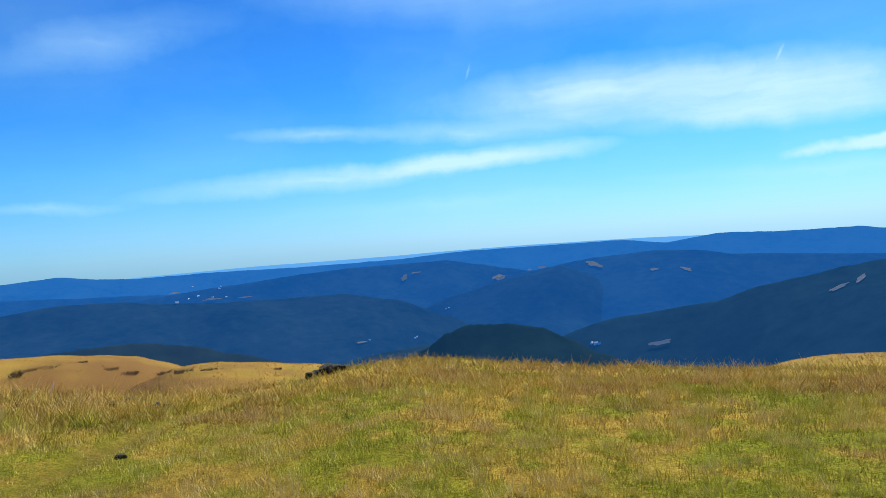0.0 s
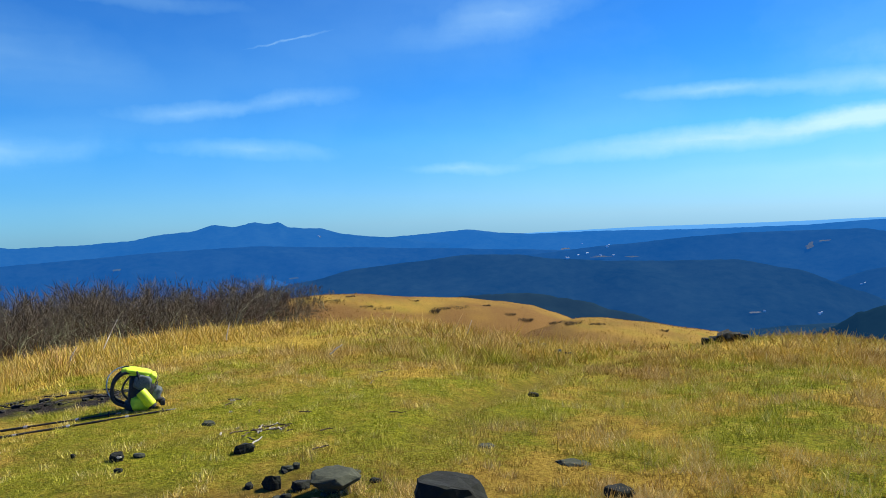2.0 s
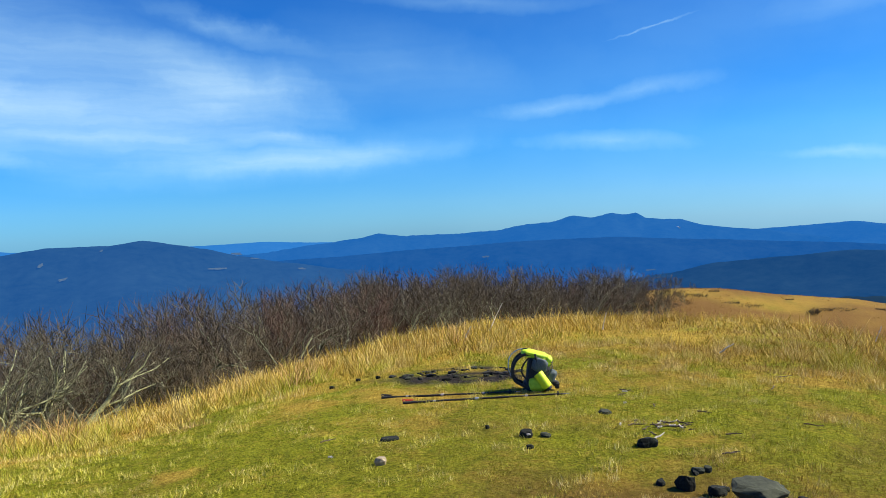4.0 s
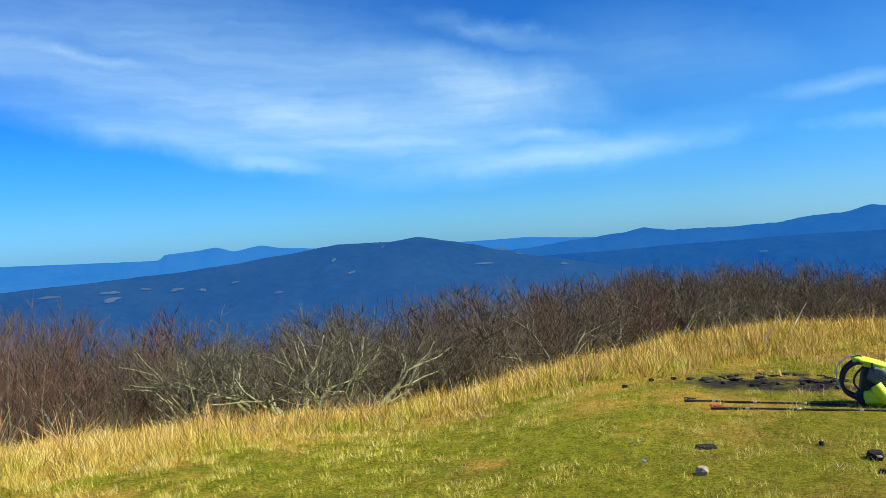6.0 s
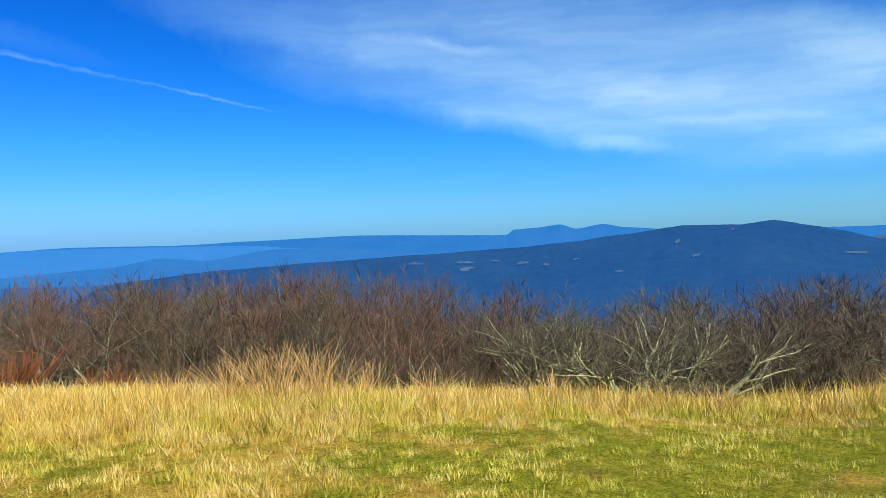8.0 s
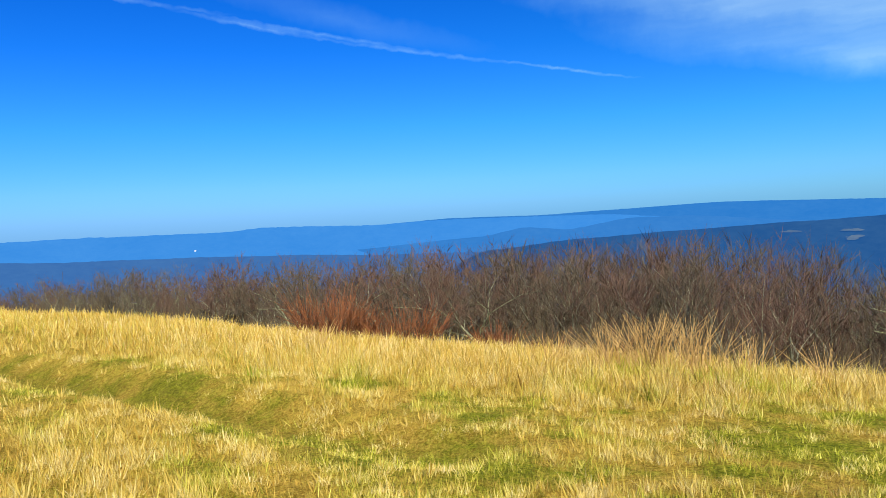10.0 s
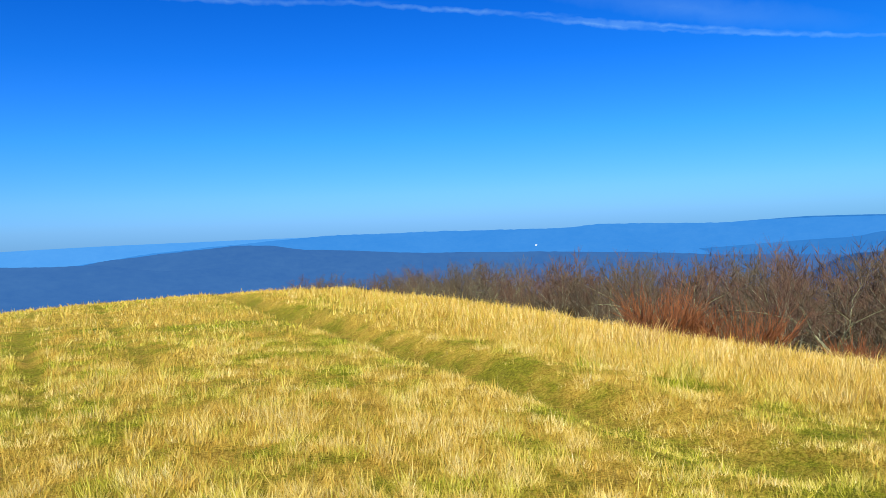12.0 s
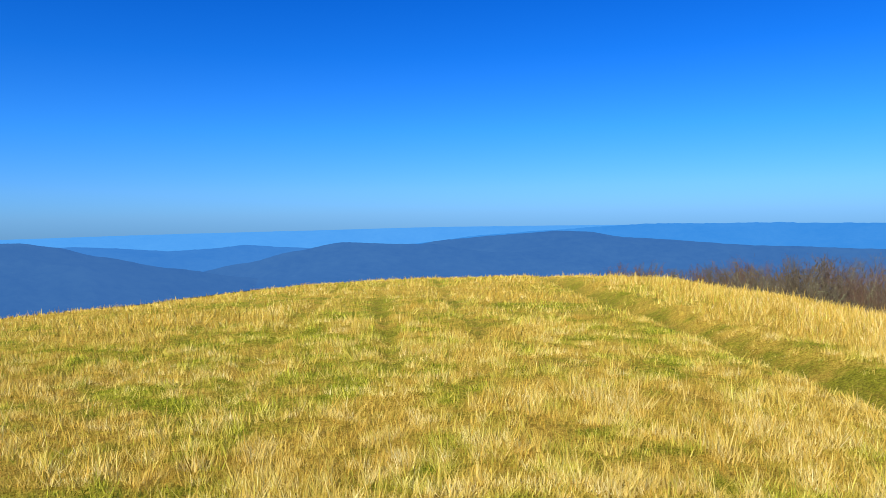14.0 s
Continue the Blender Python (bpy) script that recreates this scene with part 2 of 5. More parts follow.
# trodden ways: points on the ground and half width
PATHS = [
    (0.42, 1.0, [(-4.6, -40), (-4.15, -27.5), (-3.85, -21), (-3.85, -15.1), (-4.0, -10.9), (-4.25, -8.6), (-4.4, -6.8), (-4.5, -5.6), (-4.6, -4.2)]),
    (0.18, 0.7, [(-3.2, 15.5), (-3.45, 12.2), (-3.5, 9.6), (-3.5, 7.6), (-3.45, 5.9), (-3.1, 4.6)]),
    (0.11, 0.75, [(4.2, -31), (3.0, -22.3), (2.1, -12.3), (1.86, -8.7), (1.45, -6.5)]),
    (0.11, 0.85, [(2.3, -29), (1.1, -15.0), (0.4, -10.1), (0.2, -8.2)]),
    (0.11, 0.85, [(0.5, -31), (0.05, -23), (-0.35, -15.4), (-0.75, -11.3), (-0.8, -10)]),
    (0.11, 0.5, [(6.2, -24), (4.1, -16.2), (3.2, -9.0), (2.9, -7.0)]),
]
FIRE = (-7.75, 4.75)                      # an old fire place


def way_distance(x, y, points):
    best = np.full(np.shape(x), 1e9)
    for (ax, ay), (bx, by) in zip(points, points[1:]):
        dx, dy = bx - ax, by - ay
        u = np.clip(((x - ax) * dx + (y - ay) * dy) / (dx * dx + dy * dy), 0, 1)
        best = np.minimum(best, np.hypot(x - ax - u * dx, y - ay - u * dy))
    return best


def ground_height(x, y):
    r, b = polar(x, y)
    curve, edge = brow(b)
    turn = 1.5 * edge
    steep = 2 * curve * turn
    near = TOP - curve * np.minimum(r, turn) ** 2
    deep = 430.0
    far = near - deep * (1 - np.exp(-steep * np.maximum(r - turn, 0) / deep))
    bump = 0.10 * (value_noise(x, y, 3.0, 5, 2) - 0.5) * np.clip(r / 4, 0, 1) + 0.035 * (value_noise(x, y, 0.5, 8, 2) - 0.5)
    z = far + bump * np.clip(60 / (r + 1), 0, 1)
    for (half, _, points), deep_ in zip(PATHS, (0.26, 0.08, 0.05, 0.045, 0.045, 0.04)):
        z = z - deep_ * np.clip(1.5 - way_distance(x, y, points) / half, 0, 1) * np.clip((r - 3) / 5, 0.2, 1)
    for away, profile in KNOLLS:
        sight = EYE_LEVEL - r * np.tan(np.radians(smooth_between(b, [k[0] for k in profile], [k[1] for k in profile])))
        knoll = sight - 0.0045 * (r - away) ** 2 + 0.35 * (value_noise(x, y, 14, 31, 3) - 0.5)
        inside = (b > profile[0][0]) & (b < profile[-1][0]) & (r > 35) & (r < 260)
        z = np.where(inside & (knoll > z), knoll, z)
    return z


# where the tall straw begins, by bearing
STRAW_B = [30, 45, 60, 75, 90, 100, 115, 130, 145, 155, 168, 180]
STRAW_R = [19, 11.8, 9.8, 9.1, 8.3, 7.6, 6.9, 7.3, 8.8, 11, 17, 40]


def land_cover(x, y):
    """Straw share, trodden share, burnt share and blade height at places on the bald."""
    r, b = polar(x, y)
    wide, mid, small = value_noise(x, y, 6.0, 11), value_noise(x, y, 1.3, 21), value_noise(x, y, 0.35, 41, 2)
    straw = 0.48 + 1.2 * (wide - 0.5) + 1.5 * (mid - 0.5) + 1.3 * (small - 0.5)
    lawn = np.exp(-((b - 64) / 34) ** 2) * np.clip((9.5 - r) / 2.5, 0, 1)
    straw = straw - 0.13 * lawn + 0.04 * np.clip((b - 50) / 20, 0, 1) + 0.25 * np.clip((r - 7) / 8, 0, 1)
    field = np.clip((b - 128) / 22, 0, 1) * np.clip((r - 3.0) / 3, 0, 1)
    straw = straw + 0.08 * field
    sunward = np.clip((25 - b) / 20, 0, 1)
    backlit = np.clip((70 - b) / 40, 0, 1) * np.clip((b + 10) / 25, 0.6, 1)
    straw = straw + 0.20 * np.clip((45 - b) / 20, 0, 1)
    # a belt of taller russet grass on the way to the knolls
    russet = np.exp(-((b - 25) / 9.5) ** 2) * np.clip((r - 8.5 - 2 * (mid - 0.5)) / 2, 0, 1) * np.clip((40 - r) / 10, 0, 1)
    # fresh green clumps and bleached mats
    fresh = np.maximum(np.clip((value_noise(x, y, 0.55, 131, 2) - 0.60) * 9, 0, 1), np.clip((value_noise(x, y, 1.5, 137, 3) - 0.58) * 8, 0, 0.8) * np.clip((110 - b) / 30, 0, 1)) * np.clip((16 - r) / 8, 0.25, 1)
    mats = np.clip((value_noise(x, y, 0.7, 151, 2) - 0.66) * 9, 0, 1)
    straw = straw - np.where(b > 125, 0.45, 0.75) * fresh + 0.55 * mats
    edge = smooth_between(b, STRAW_B, STRAW_R) + 1.2 * (mid - 0.5) * 2
    tall = np.clip((r - edge) / 2.6, 0, 1) * np.clip((b - 32) / 14, 0, 1) * np.clip((176 - b) / 18, 0, 1)
    straw = np.clip(straw + 0.6 * tall, 0, 1)
    height = 0.045 + 0.05 * mid + 0.020 * field * (0.3 + 1.2 * mid) + 0.05 * sunward * np.clip((r - 5) / 6, 0, 1)
    height = height + tall * (0.11 + 0.23 * mid) * np.clip((b - 30) / 45, 0.5, 1) * np.clip((190 - b) / 55, 0.35, 1)
    height = height + russet * (0.05 + 0.16 * mid)
    trodden, near_end = np.zeros(np.shape(r)), np.clip((r - 4.5) / 4, 0.25, 1)
    for half, depth_, points in PATHS:
        d = way_distance(x, y, points) + 0.6 * half * (small - 0.5) * 2 + 0.4 * half * (mid - 0.5) * 2
        worn = np.clip(0.55 + 2.2 * (value_noise(x, y, 1.6, 191, 2) - 0.35), 0.45, 1) if half < 0.12 else 1.0
        trodden = np.maximum(trodden, depth_ * worn * near_end * np.clip(1.6 - d / half, 0, 1))
    bx, by = FIRE
    d = np.hypot((x - bx) * 0.8 + (y - by) * 0.6, 1.5 * (-(x - bx) * 0.6 + (y - by) * 0.8))
    burnt = np.clip((1.22 + 0.5 * (small - 0.5) + 0.5 * (mid - 0.5) - d) / 0.3, 0, 1) * np.clip((value_noise(x, y, 0.22, 97, 2) - 0.3) * 5, 0, 1)
    dirt_and_shade = np.exp(-(((b - 38) / 22) ** 2)) * np.clip((8.0 - r) / 2, 0, 1) * np.clip((0.5 * mid + 0.5 * value_noise(x, y, 2.4, 77) - 0.36) * 5, 0, 1)
    height = height * (1 - 0.4 * lawn) * (1 - 0.72 * trodden) * (1 - 0.9 * burnt) * (1 - 0.35 * dirt_and_shade)
    straw = np.clip(straw - 0.48 * trodden + 0.25 * dirt_and_shade, 0, 1)
    dirt_and_shade = np.maximum(dirt_and_shade, 0.4 * np.clip(1.2 - way_distance(x, y, PATHS[1][2]) / 0.2 - 3.0 * (mid - 0.42) - 1.5 * (small - 0.5), 0, 1))
    bare = np.clip((value_noise(x, y, 0.8, 57, 2) - 0.68) * 9, 0, 1) * np.clip((12 - r) / 4, 0, 1) * (1 - tall)
    bare = bare * np.clip((small - 0.3) * 4, 0, 1)
    dirt_and_shade = np.maximum(dirt_and_shade, 0.35 * bare)
    height = height * (1 - 0.5 * bare)
    # browner towards the sunlit brow; shade of the backlit grass is put in too
    dirt_and_shade = np.maximum(dirt_and_shade, backlit * np.clip((r - 4) / 10, 0.25, 0.7) * np.clip(0.15 + 2.4 * (value_noise(x, y, 1.7, 171, 3) - 0.42) + 0.9 * (small - 0.5), 0, 1) * (1 - fresh))
    # the knoll: short tawny grass with brown patches
    knoll = np.clip((r - 45) / 15, 0, 1)
    dirt_and_shade = np.maximum(dirt_and_shade, knoll * np.clip(0.95 + 1.6 * (value_noise(x, y, 9, 91, 4) - 0.5), 0.55, 1))
    dirt_and_shade = np.maximum(dirt_and_shade, russet * np.clip(0.35 + 1.2 * (small - 0.4), 0, 0.8))
    return straw, trodden, burnt, dirt_and_shade, height


# ---------------------------------------------------------------- materials
def material(name, rough=0.9, metal=0.0):
    m = bpy.data.materials.new(name)
    m.use_nodes = True
    shader = m.node_tree.nodes["Principled BSDF"]
    shader.inputs["Roughness"].default_value, shader.inputs["Metallic"].default_value = rough, metal
    return m, m.node_tree.nodes, m.node_tree.links, shader


def noise_node(nodes, links, scale, detail=4.0, vector=None, rough=0.6):
    n = nodes.new("ShaderNodeTexNoise")
    n.inputs["Scale"].default_value, n.inputs["Detail"].default_value, n.inputs["Roughness"].default_value = scale, detail, rough
    if vector is not None:
        links.new(vector, n.inputs["Vector"])
    return n.outputs["Fac"]


def ramp_node(nodes, links, value, stops):
    r = nodes.new("ShaderNodeValToRGB")
    while len(r.color_ramp.elements) < len(stops):
        r.color_ramp.elements.new(0.5)
    for e, (p, c) in zip(r.color_ramp.elements, stops):
        e.position, e.color = p, (*c, 1)
    links.new(value, r.inputs[0])
    return r.outputs[0]


def mix_node(nodes, links, factor, a, b, blend="MIX"):
    m = nodes.new("ShaderNodeMix")
    m.data_type, m.blend_type = "RGBA", blend
    for key, v in (("Factor", factor), ("A", a), ("B", b)):
        socket = m.inputs[key]
        if isinstance(v, (int, float)):
            socket.default_value = v
        elif isinstance(v, tuple):
            socket.default_value = (*v, 1)
        else:
            links.new(v, socket)
    return m.outputs["Result"]


def bump_node(nodes, links, shader, value, strength, distance):
    b = nodes.new("ShaderNodeBump")
    b.inputs["Strength"].default_value, b.inputs["Distance"].default_value = strength, distance
    links.new(value, b.inputs["Height"])
    links.new(b.outputs[0], shader.inputs["Normal"])


def position_of(nodes):
    return nodes.new("ShaderNodeNewGeometry").outputs["Position"]


def two_tone(name, dark, light, scale, rough=0.85, metal=0.0, relief=0.0, grain=None):
    """A plain surface with variation at two scales."""
    m, nodes, links, shader = material(name, rough, metal)
    where = nodes.new("ShaderNodeTexCoord").outputs["Object"]
    coarse, fine_ = noise_node(nodes, links, scale, 5, where), noise_node(nodes, links, scale * (grain or 7), 3, where)
    both = nodes.new("ShaderNodeMath")
    both.operation = "MULTIPLY_ADD"
    links.new(fine_, both.inputs[0])
    both.inputs[1].default_value = 0.5
    links.new(coarse, both.inputs[2])
    links.new(ramp_node(nodes, links, both.outputs[0], [(0.5, dark), (1.0, light)]), shader.inputs["Base Color"])
    if relief:
        bump_node(nodes, links, shader, both.outputs[0], 0.6, relief)
    return m


def grass_material(name, straw_stops, green_stops, blades):
    """Dry and green grass, mixed by the share of straw stored with the mesh."""
    m, nodes, links, shader = material(name, 1.0)
    cover_ = nodes.new("ShaderNodeAttribute")
    cover_.attribute_name = "cover"
    parts = nodes.new("ShaderNodeSeparateColor")
    links.new(cover_.outputs["Color"], parts.inputs[0])
    where = position_of(nodes)
    if blades:
        pick = nodes.new("ShaderNodeMath")
        pick.operation = "MULTIPLY_ADD"
        links.new(nodes.new("ShaderNodeNewGeometry").outputs["Random Per Island"], pick.inputs[0])
        pick.inputs[1].default_value = 0.32
        own_tone = nodes.new("ShaderNodeMath")
        own_tone.operation = "MULTIPLY"
        links.new(cover_.outputs["Alpha"], own_tone.inputs[0])
        own_tone.inputs[1].default_value = 0.68
        links.new(own_tone.outputs[0], pick.inputs[2])
        pick = pick.outputs[0]
    else:
        speckle = mix_node(nodes, links, 0.65, noise_node(nodes, links, 8.0, 6, where, 0.75), noise_node(nodes, links, 40.0, 4, where, 0.7))
        pick = ramp_node(nodes, links, speckle, [(0.40, (0, 0, 0)), (0.62, (1, 1, 1))])
    straw = ramp_node(nodes, links, pick, straw_stops)
    green = ramp_node(nodes, links, pick, green_stops)
    share = parts.outputs[0]
    if not blades:
        patch = mix_node(nodes, links, 0.5, noise_node(nodes, links, 2.6, 5, where, 0.65), noise_node(nodes, links, 11.0, 4, where, 0.65))
        swing = nodes.new("ShaderNodeMath")
        swing.operation, swing.use_clamp = "MULTIPLY_ADD", True
        links.new(patch, swing.inputs[0])
        swing.inputs[1].default_value = 3.6
        lower = nodes.new("ShaderNodeMath")
        lower.operation = "SUBTRACT"
        links.new(share, lower.inputs[0])
        lower.inputs[1].default_value = 1.8
        links.new(lower.outputs[0], swing.inputs[2])
        share = swing.outputs[0]
    colour = mix_node(nodes, links, share, green, straw)
    dirt_and_shade = ramp_node(nodes, links, noise_node(nodes, links, 14.0, 5, where), [(0.3, (0.10, 0.050, 0.014)), (0.7, (0.26, 0.15, 0.046))])
    if blades:
        dirt_and_shade = ramp_node(nodes, links, pick, [(0.1, (0.085, 0.045, 0.012)), (0.5, (0.36, 0.21, 0.055)), (1.0, (0.74, 0.55, 0.25))])
    colour = mix_node(nodes, links, parts.outputs[1], colour, dirt_and_shade)
    ash = ramp_node(nodes, links, noise_node(nodes, links, 22.0, 5, where), [(0.35, (0.014, 0.011, 0.009)), (0.75, (0.10, 0.085, 0.07))])
    colour = mix_node(nodes, links, parts.outputs[2], colour, ash)
    links.new(colour, shader.inputs["Base Color"])
    shader.inputs["Specular IOR Level"].default_value = 0.05
    if not blades:
        bump_node(nodes, links, shader, noise_node(nodes, links, 34.0, 6, where, 0.8), 0.95, 0.06)
    else:
        thin = nodes.new("ShaderNodeBsdfTranslucent")
        links.new(colour, thin.inputs["Color"])
        blend = nodes.new("ShaderNodeMixShader")
        blend.inputs[0].default_value = 0.10
        links.new(shader.outputs[0], blend.inputs[1])
        links.new(thin.outputs[0], blend.inputs[2])
        links.new(blend.outputs[0], nodes["Material Output"].inputs["Surface"])
    return m


STRAW = [(0.0, (0.22, 0.12, 0.012)), (0.3, (0.48, 0.305, 0.048)), (0.7, (0.60, 0.445, 0.105)), (0.95, (0.69, 0.56, 0.22)), (1.0, (0.80, 0.71, 0.38))]
GREEN = [(0.0, (0.05, 0.07, 0.005)), (0.35, (0.20, 0.235, 0.018)), (0.75, (0.48, 0.46, 0.045)), (1.0, (0.74, 0.66, 0.17))]
turf = grass_material("turf", [(0.0, (0.28, 0.17, 0.018)), (1.0, (0.72, 0.51, 0.085))], [(0.0, (0.095, 0.115, 0.005)), (1.0, (0.41, 0.41, 0.028))], False)
blade = grass_material("grass_blades", STRAW, GREEN, True)
tall_blade = grass_material("dry_grass", [(0.0, (0.19, 0.090, 0.014)), (0.3, (0.46, 0.275, 0.042)), (0.75, (0.62, 0.425, 0.098)), (1.0, (0.82, 0.67, 0.35))], GREEN, True)


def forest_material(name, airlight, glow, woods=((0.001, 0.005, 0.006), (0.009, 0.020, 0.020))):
    """Wooded slopes far off; the blue haze of the air between is painted in as emission."""
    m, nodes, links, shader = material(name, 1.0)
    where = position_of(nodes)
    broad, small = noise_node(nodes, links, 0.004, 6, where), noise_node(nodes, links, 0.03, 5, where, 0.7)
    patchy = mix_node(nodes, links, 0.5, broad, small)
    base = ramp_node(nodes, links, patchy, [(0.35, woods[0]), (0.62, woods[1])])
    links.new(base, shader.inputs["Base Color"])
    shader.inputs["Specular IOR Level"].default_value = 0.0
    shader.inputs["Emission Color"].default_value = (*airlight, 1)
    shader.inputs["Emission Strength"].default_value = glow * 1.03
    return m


# ---------------------------------------------------------------- the ground
def mesh_from(name, vertices, faces_flat, corners, mat):
    """A mesh from arrays: vertices (n, 3), faces (m, corners)."""
    me = bpy.data.meshes.new(name)
    me.vertices.add(len(vertices))
    me.vertices.foreach_set("co", np.ascontiguousarray(vertices, dtype=np.float32).ravel())
    count = len(faces_flat)
    me.loops.add(count * corners)
    me.loops.foreach_set("vertex_index", np.ascontiguousarray(faces_flat, dtype=np.int32).ravel())
    me.polygons.add(count)
    me.polygons.foreach_set("loop_start", np.arange(0, count * corners, corners, dtype=np.int32))
    me.update(calc_edges=True)
    me.validate()
    me.materials.append(mat)
    return me


def store_cover(me, straw, dirt_and_shade, ash, tone=None):
    layer = me.attributes.new("cover", "FLOAT_COLOR", "POINT")
    rgba = np.stack([straw, dirt_and_shade, ash, np.ones_like(straw) if tone is None else tone], 1).astype(np.float32)
    layer.data.foreach_set("color", rgba.ravel())


def grid_faces(rows, cols, wrap):
    i, j = np.meshgrid(np.arange(rows - 1), np.arange(cols if wrap else cols - 1), indexing="ij")
    k = (j + 1) % cols
    return np.stack([i * cols + j, (i + 1) * cols + j, (i + 1) * cols + k, i * cols + k], -1).reshape(-1, 4)


def build_ground():
    rings = np.concatenate([[0.0], np.geomspace(0.4, 40, 210), np.geomspace(42, 400, 70), np.geomspace(430, 4850, 40)])
    around = np.radians(np.arange(0, 360, 0.6))
    rr, aa = np.meshgrid(rings, around, indexing="ij")
    x, y = CENTRE[0] - np.sin(aa) * rr, CENTRE[1] + np.cos(aa) * rr
    x, y = x.ravel(), y.ravel()
    z = ground_height(x, y)
    straw, trodden, burnt, dirt_and_shade, height = land_cover(x, y)
    me = mesh_from("ground", np.stack([x, y, z], 1), grid_faces(len(rings), len(around), True), 4, turf)
    store_cover(me, straw, np.clip(dirt_and_shade * np.where(np.hypot(x, y) > 45, 1.0, 0.9) + 0.26 * trodden, 0, 1), burnt)
    me.polygons.foreach_set("use_smooth", np.ones(len(me.polygons), dtype=bool))
    # beyond the bald the slopes are wooded, their haze painted in as blue emission
    me.materials.append(forest_material("valley_woods_hazed", (0.008, 0.036, 0.10), 0.7))
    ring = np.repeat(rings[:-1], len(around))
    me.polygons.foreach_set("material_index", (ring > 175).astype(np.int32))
    return tagged(new("ground", me), "grassy mountain bald of dry straw and green turf", "ground", kind="structure")


ground = build_ground()


# ---------------------------------------------------------------- distant mountains
RIDGES = []                               # bearings, and points from the crest down the near slope


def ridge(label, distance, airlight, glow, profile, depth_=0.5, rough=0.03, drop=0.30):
    """A wooded ridge shaped to fit the camera's view: bearings and heights in degrees along its crest, at a chosen
    distance in metres.
    """
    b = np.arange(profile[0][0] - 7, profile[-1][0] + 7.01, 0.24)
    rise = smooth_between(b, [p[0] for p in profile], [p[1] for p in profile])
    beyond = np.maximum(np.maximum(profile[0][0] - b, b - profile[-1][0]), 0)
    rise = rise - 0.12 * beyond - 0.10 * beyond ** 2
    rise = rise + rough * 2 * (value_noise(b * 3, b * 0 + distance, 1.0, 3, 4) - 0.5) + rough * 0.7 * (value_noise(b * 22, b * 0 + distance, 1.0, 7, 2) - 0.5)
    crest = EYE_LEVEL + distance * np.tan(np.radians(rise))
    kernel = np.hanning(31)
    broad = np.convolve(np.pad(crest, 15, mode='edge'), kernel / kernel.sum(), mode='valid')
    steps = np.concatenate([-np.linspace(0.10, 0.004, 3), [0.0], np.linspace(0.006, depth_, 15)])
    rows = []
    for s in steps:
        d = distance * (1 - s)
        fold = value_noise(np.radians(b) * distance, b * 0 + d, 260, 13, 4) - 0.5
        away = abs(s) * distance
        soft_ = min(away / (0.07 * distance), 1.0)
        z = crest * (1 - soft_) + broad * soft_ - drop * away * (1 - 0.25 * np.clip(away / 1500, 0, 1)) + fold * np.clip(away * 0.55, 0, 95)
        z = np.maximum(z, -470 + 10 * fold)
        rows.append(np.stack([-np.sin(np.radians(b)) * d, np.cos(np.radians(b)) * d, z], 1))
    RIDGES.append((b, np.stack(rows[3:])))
    me = mesh_from("mountain_ridge", np.concatenate(rows), grid_faces(len(rows), len(b), False), 4, forest_material("far_woods_hazed", airlight, glow))
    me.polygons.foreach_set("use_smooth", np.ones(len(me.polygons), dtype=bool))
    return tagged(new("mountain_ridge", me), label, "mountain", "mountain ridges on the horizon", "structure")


# airlight colours of the haze painted into the ridges as a glow
HAZE_A, HAZE_B, HAZE_C = (0.008, 0.090, 0.320), (0.014, 0.175, 0.53), (0.05, 0.225, 0.57)
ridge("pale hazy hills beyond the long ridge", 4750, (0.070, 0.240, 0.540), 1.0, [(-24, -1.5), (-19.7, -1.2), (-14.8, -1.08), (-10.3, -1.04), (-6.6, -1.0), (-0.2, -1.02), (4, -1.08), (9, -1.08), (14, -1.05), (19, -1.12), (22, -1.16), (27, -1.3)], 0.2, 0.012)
ridge("pale hazy lowland ridge at the horizon", 4600, HAZE_C, 0.95, [(132, -1.25), (142, -1.2), (150, -1.15), (173, -1.03), (182, -1.0), (191, -1.08), (201, -1.12), (212, -1.2), (235, -1.3)], 0.3, 0.012)
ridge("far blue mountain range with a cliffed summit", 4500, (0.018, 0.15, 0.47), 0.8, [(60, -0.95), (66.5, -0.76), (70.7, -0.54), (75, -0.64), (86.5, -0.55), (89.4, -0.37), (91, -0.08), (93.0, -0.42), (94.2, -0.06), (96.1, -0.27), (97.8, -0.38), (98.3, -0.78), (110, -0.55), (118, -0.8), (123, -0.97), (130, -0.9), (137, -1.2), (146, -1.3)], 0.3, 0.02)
ridge("long blue wooded ridge on the skyline", 4400, HAZE_A, 0.9, [(-46, -1.6), (-31, -1.5), (-29.5, -1.28), (-25.3, -1.29), (-20.5, -1.1), (-19, -1.3), (-16.9, -1.55), (-13.6, -1.14), (-9.4, -1.13), (-1.5, -1.12), (3.7, -1.36), (9, -1.38), (12.2, -1.36), (17.4, -1.24), (22.7, -1.25), (25, -1.07), (27.7, -0.7), (31.4, -0.92), (34, -1.02), (38, -1.2)], 0.3)
ridge("high blue mountain with a double rocky summit", 4200, HAZE_A, 0.85, [(30, -1.6), (34, -1.02), (37.2, -0.65), (39, -0.11), (41.3, 0.05), (42.2, 0.5), (43.1, 0.40), (44.0, 0.56), (45.5, 0.27), (46.85, 0.52), (48.4, 0.08), (50.5, -0.03), (52.6, -0.38), (55.7, -0.55), (59.7, -0.55), (60.8, -0.45), (61.8, -0.25), (63.4, -0.57), (66.5, -0.9), (71, -1.4), (80, -1.9)], 0.3, 0.05)
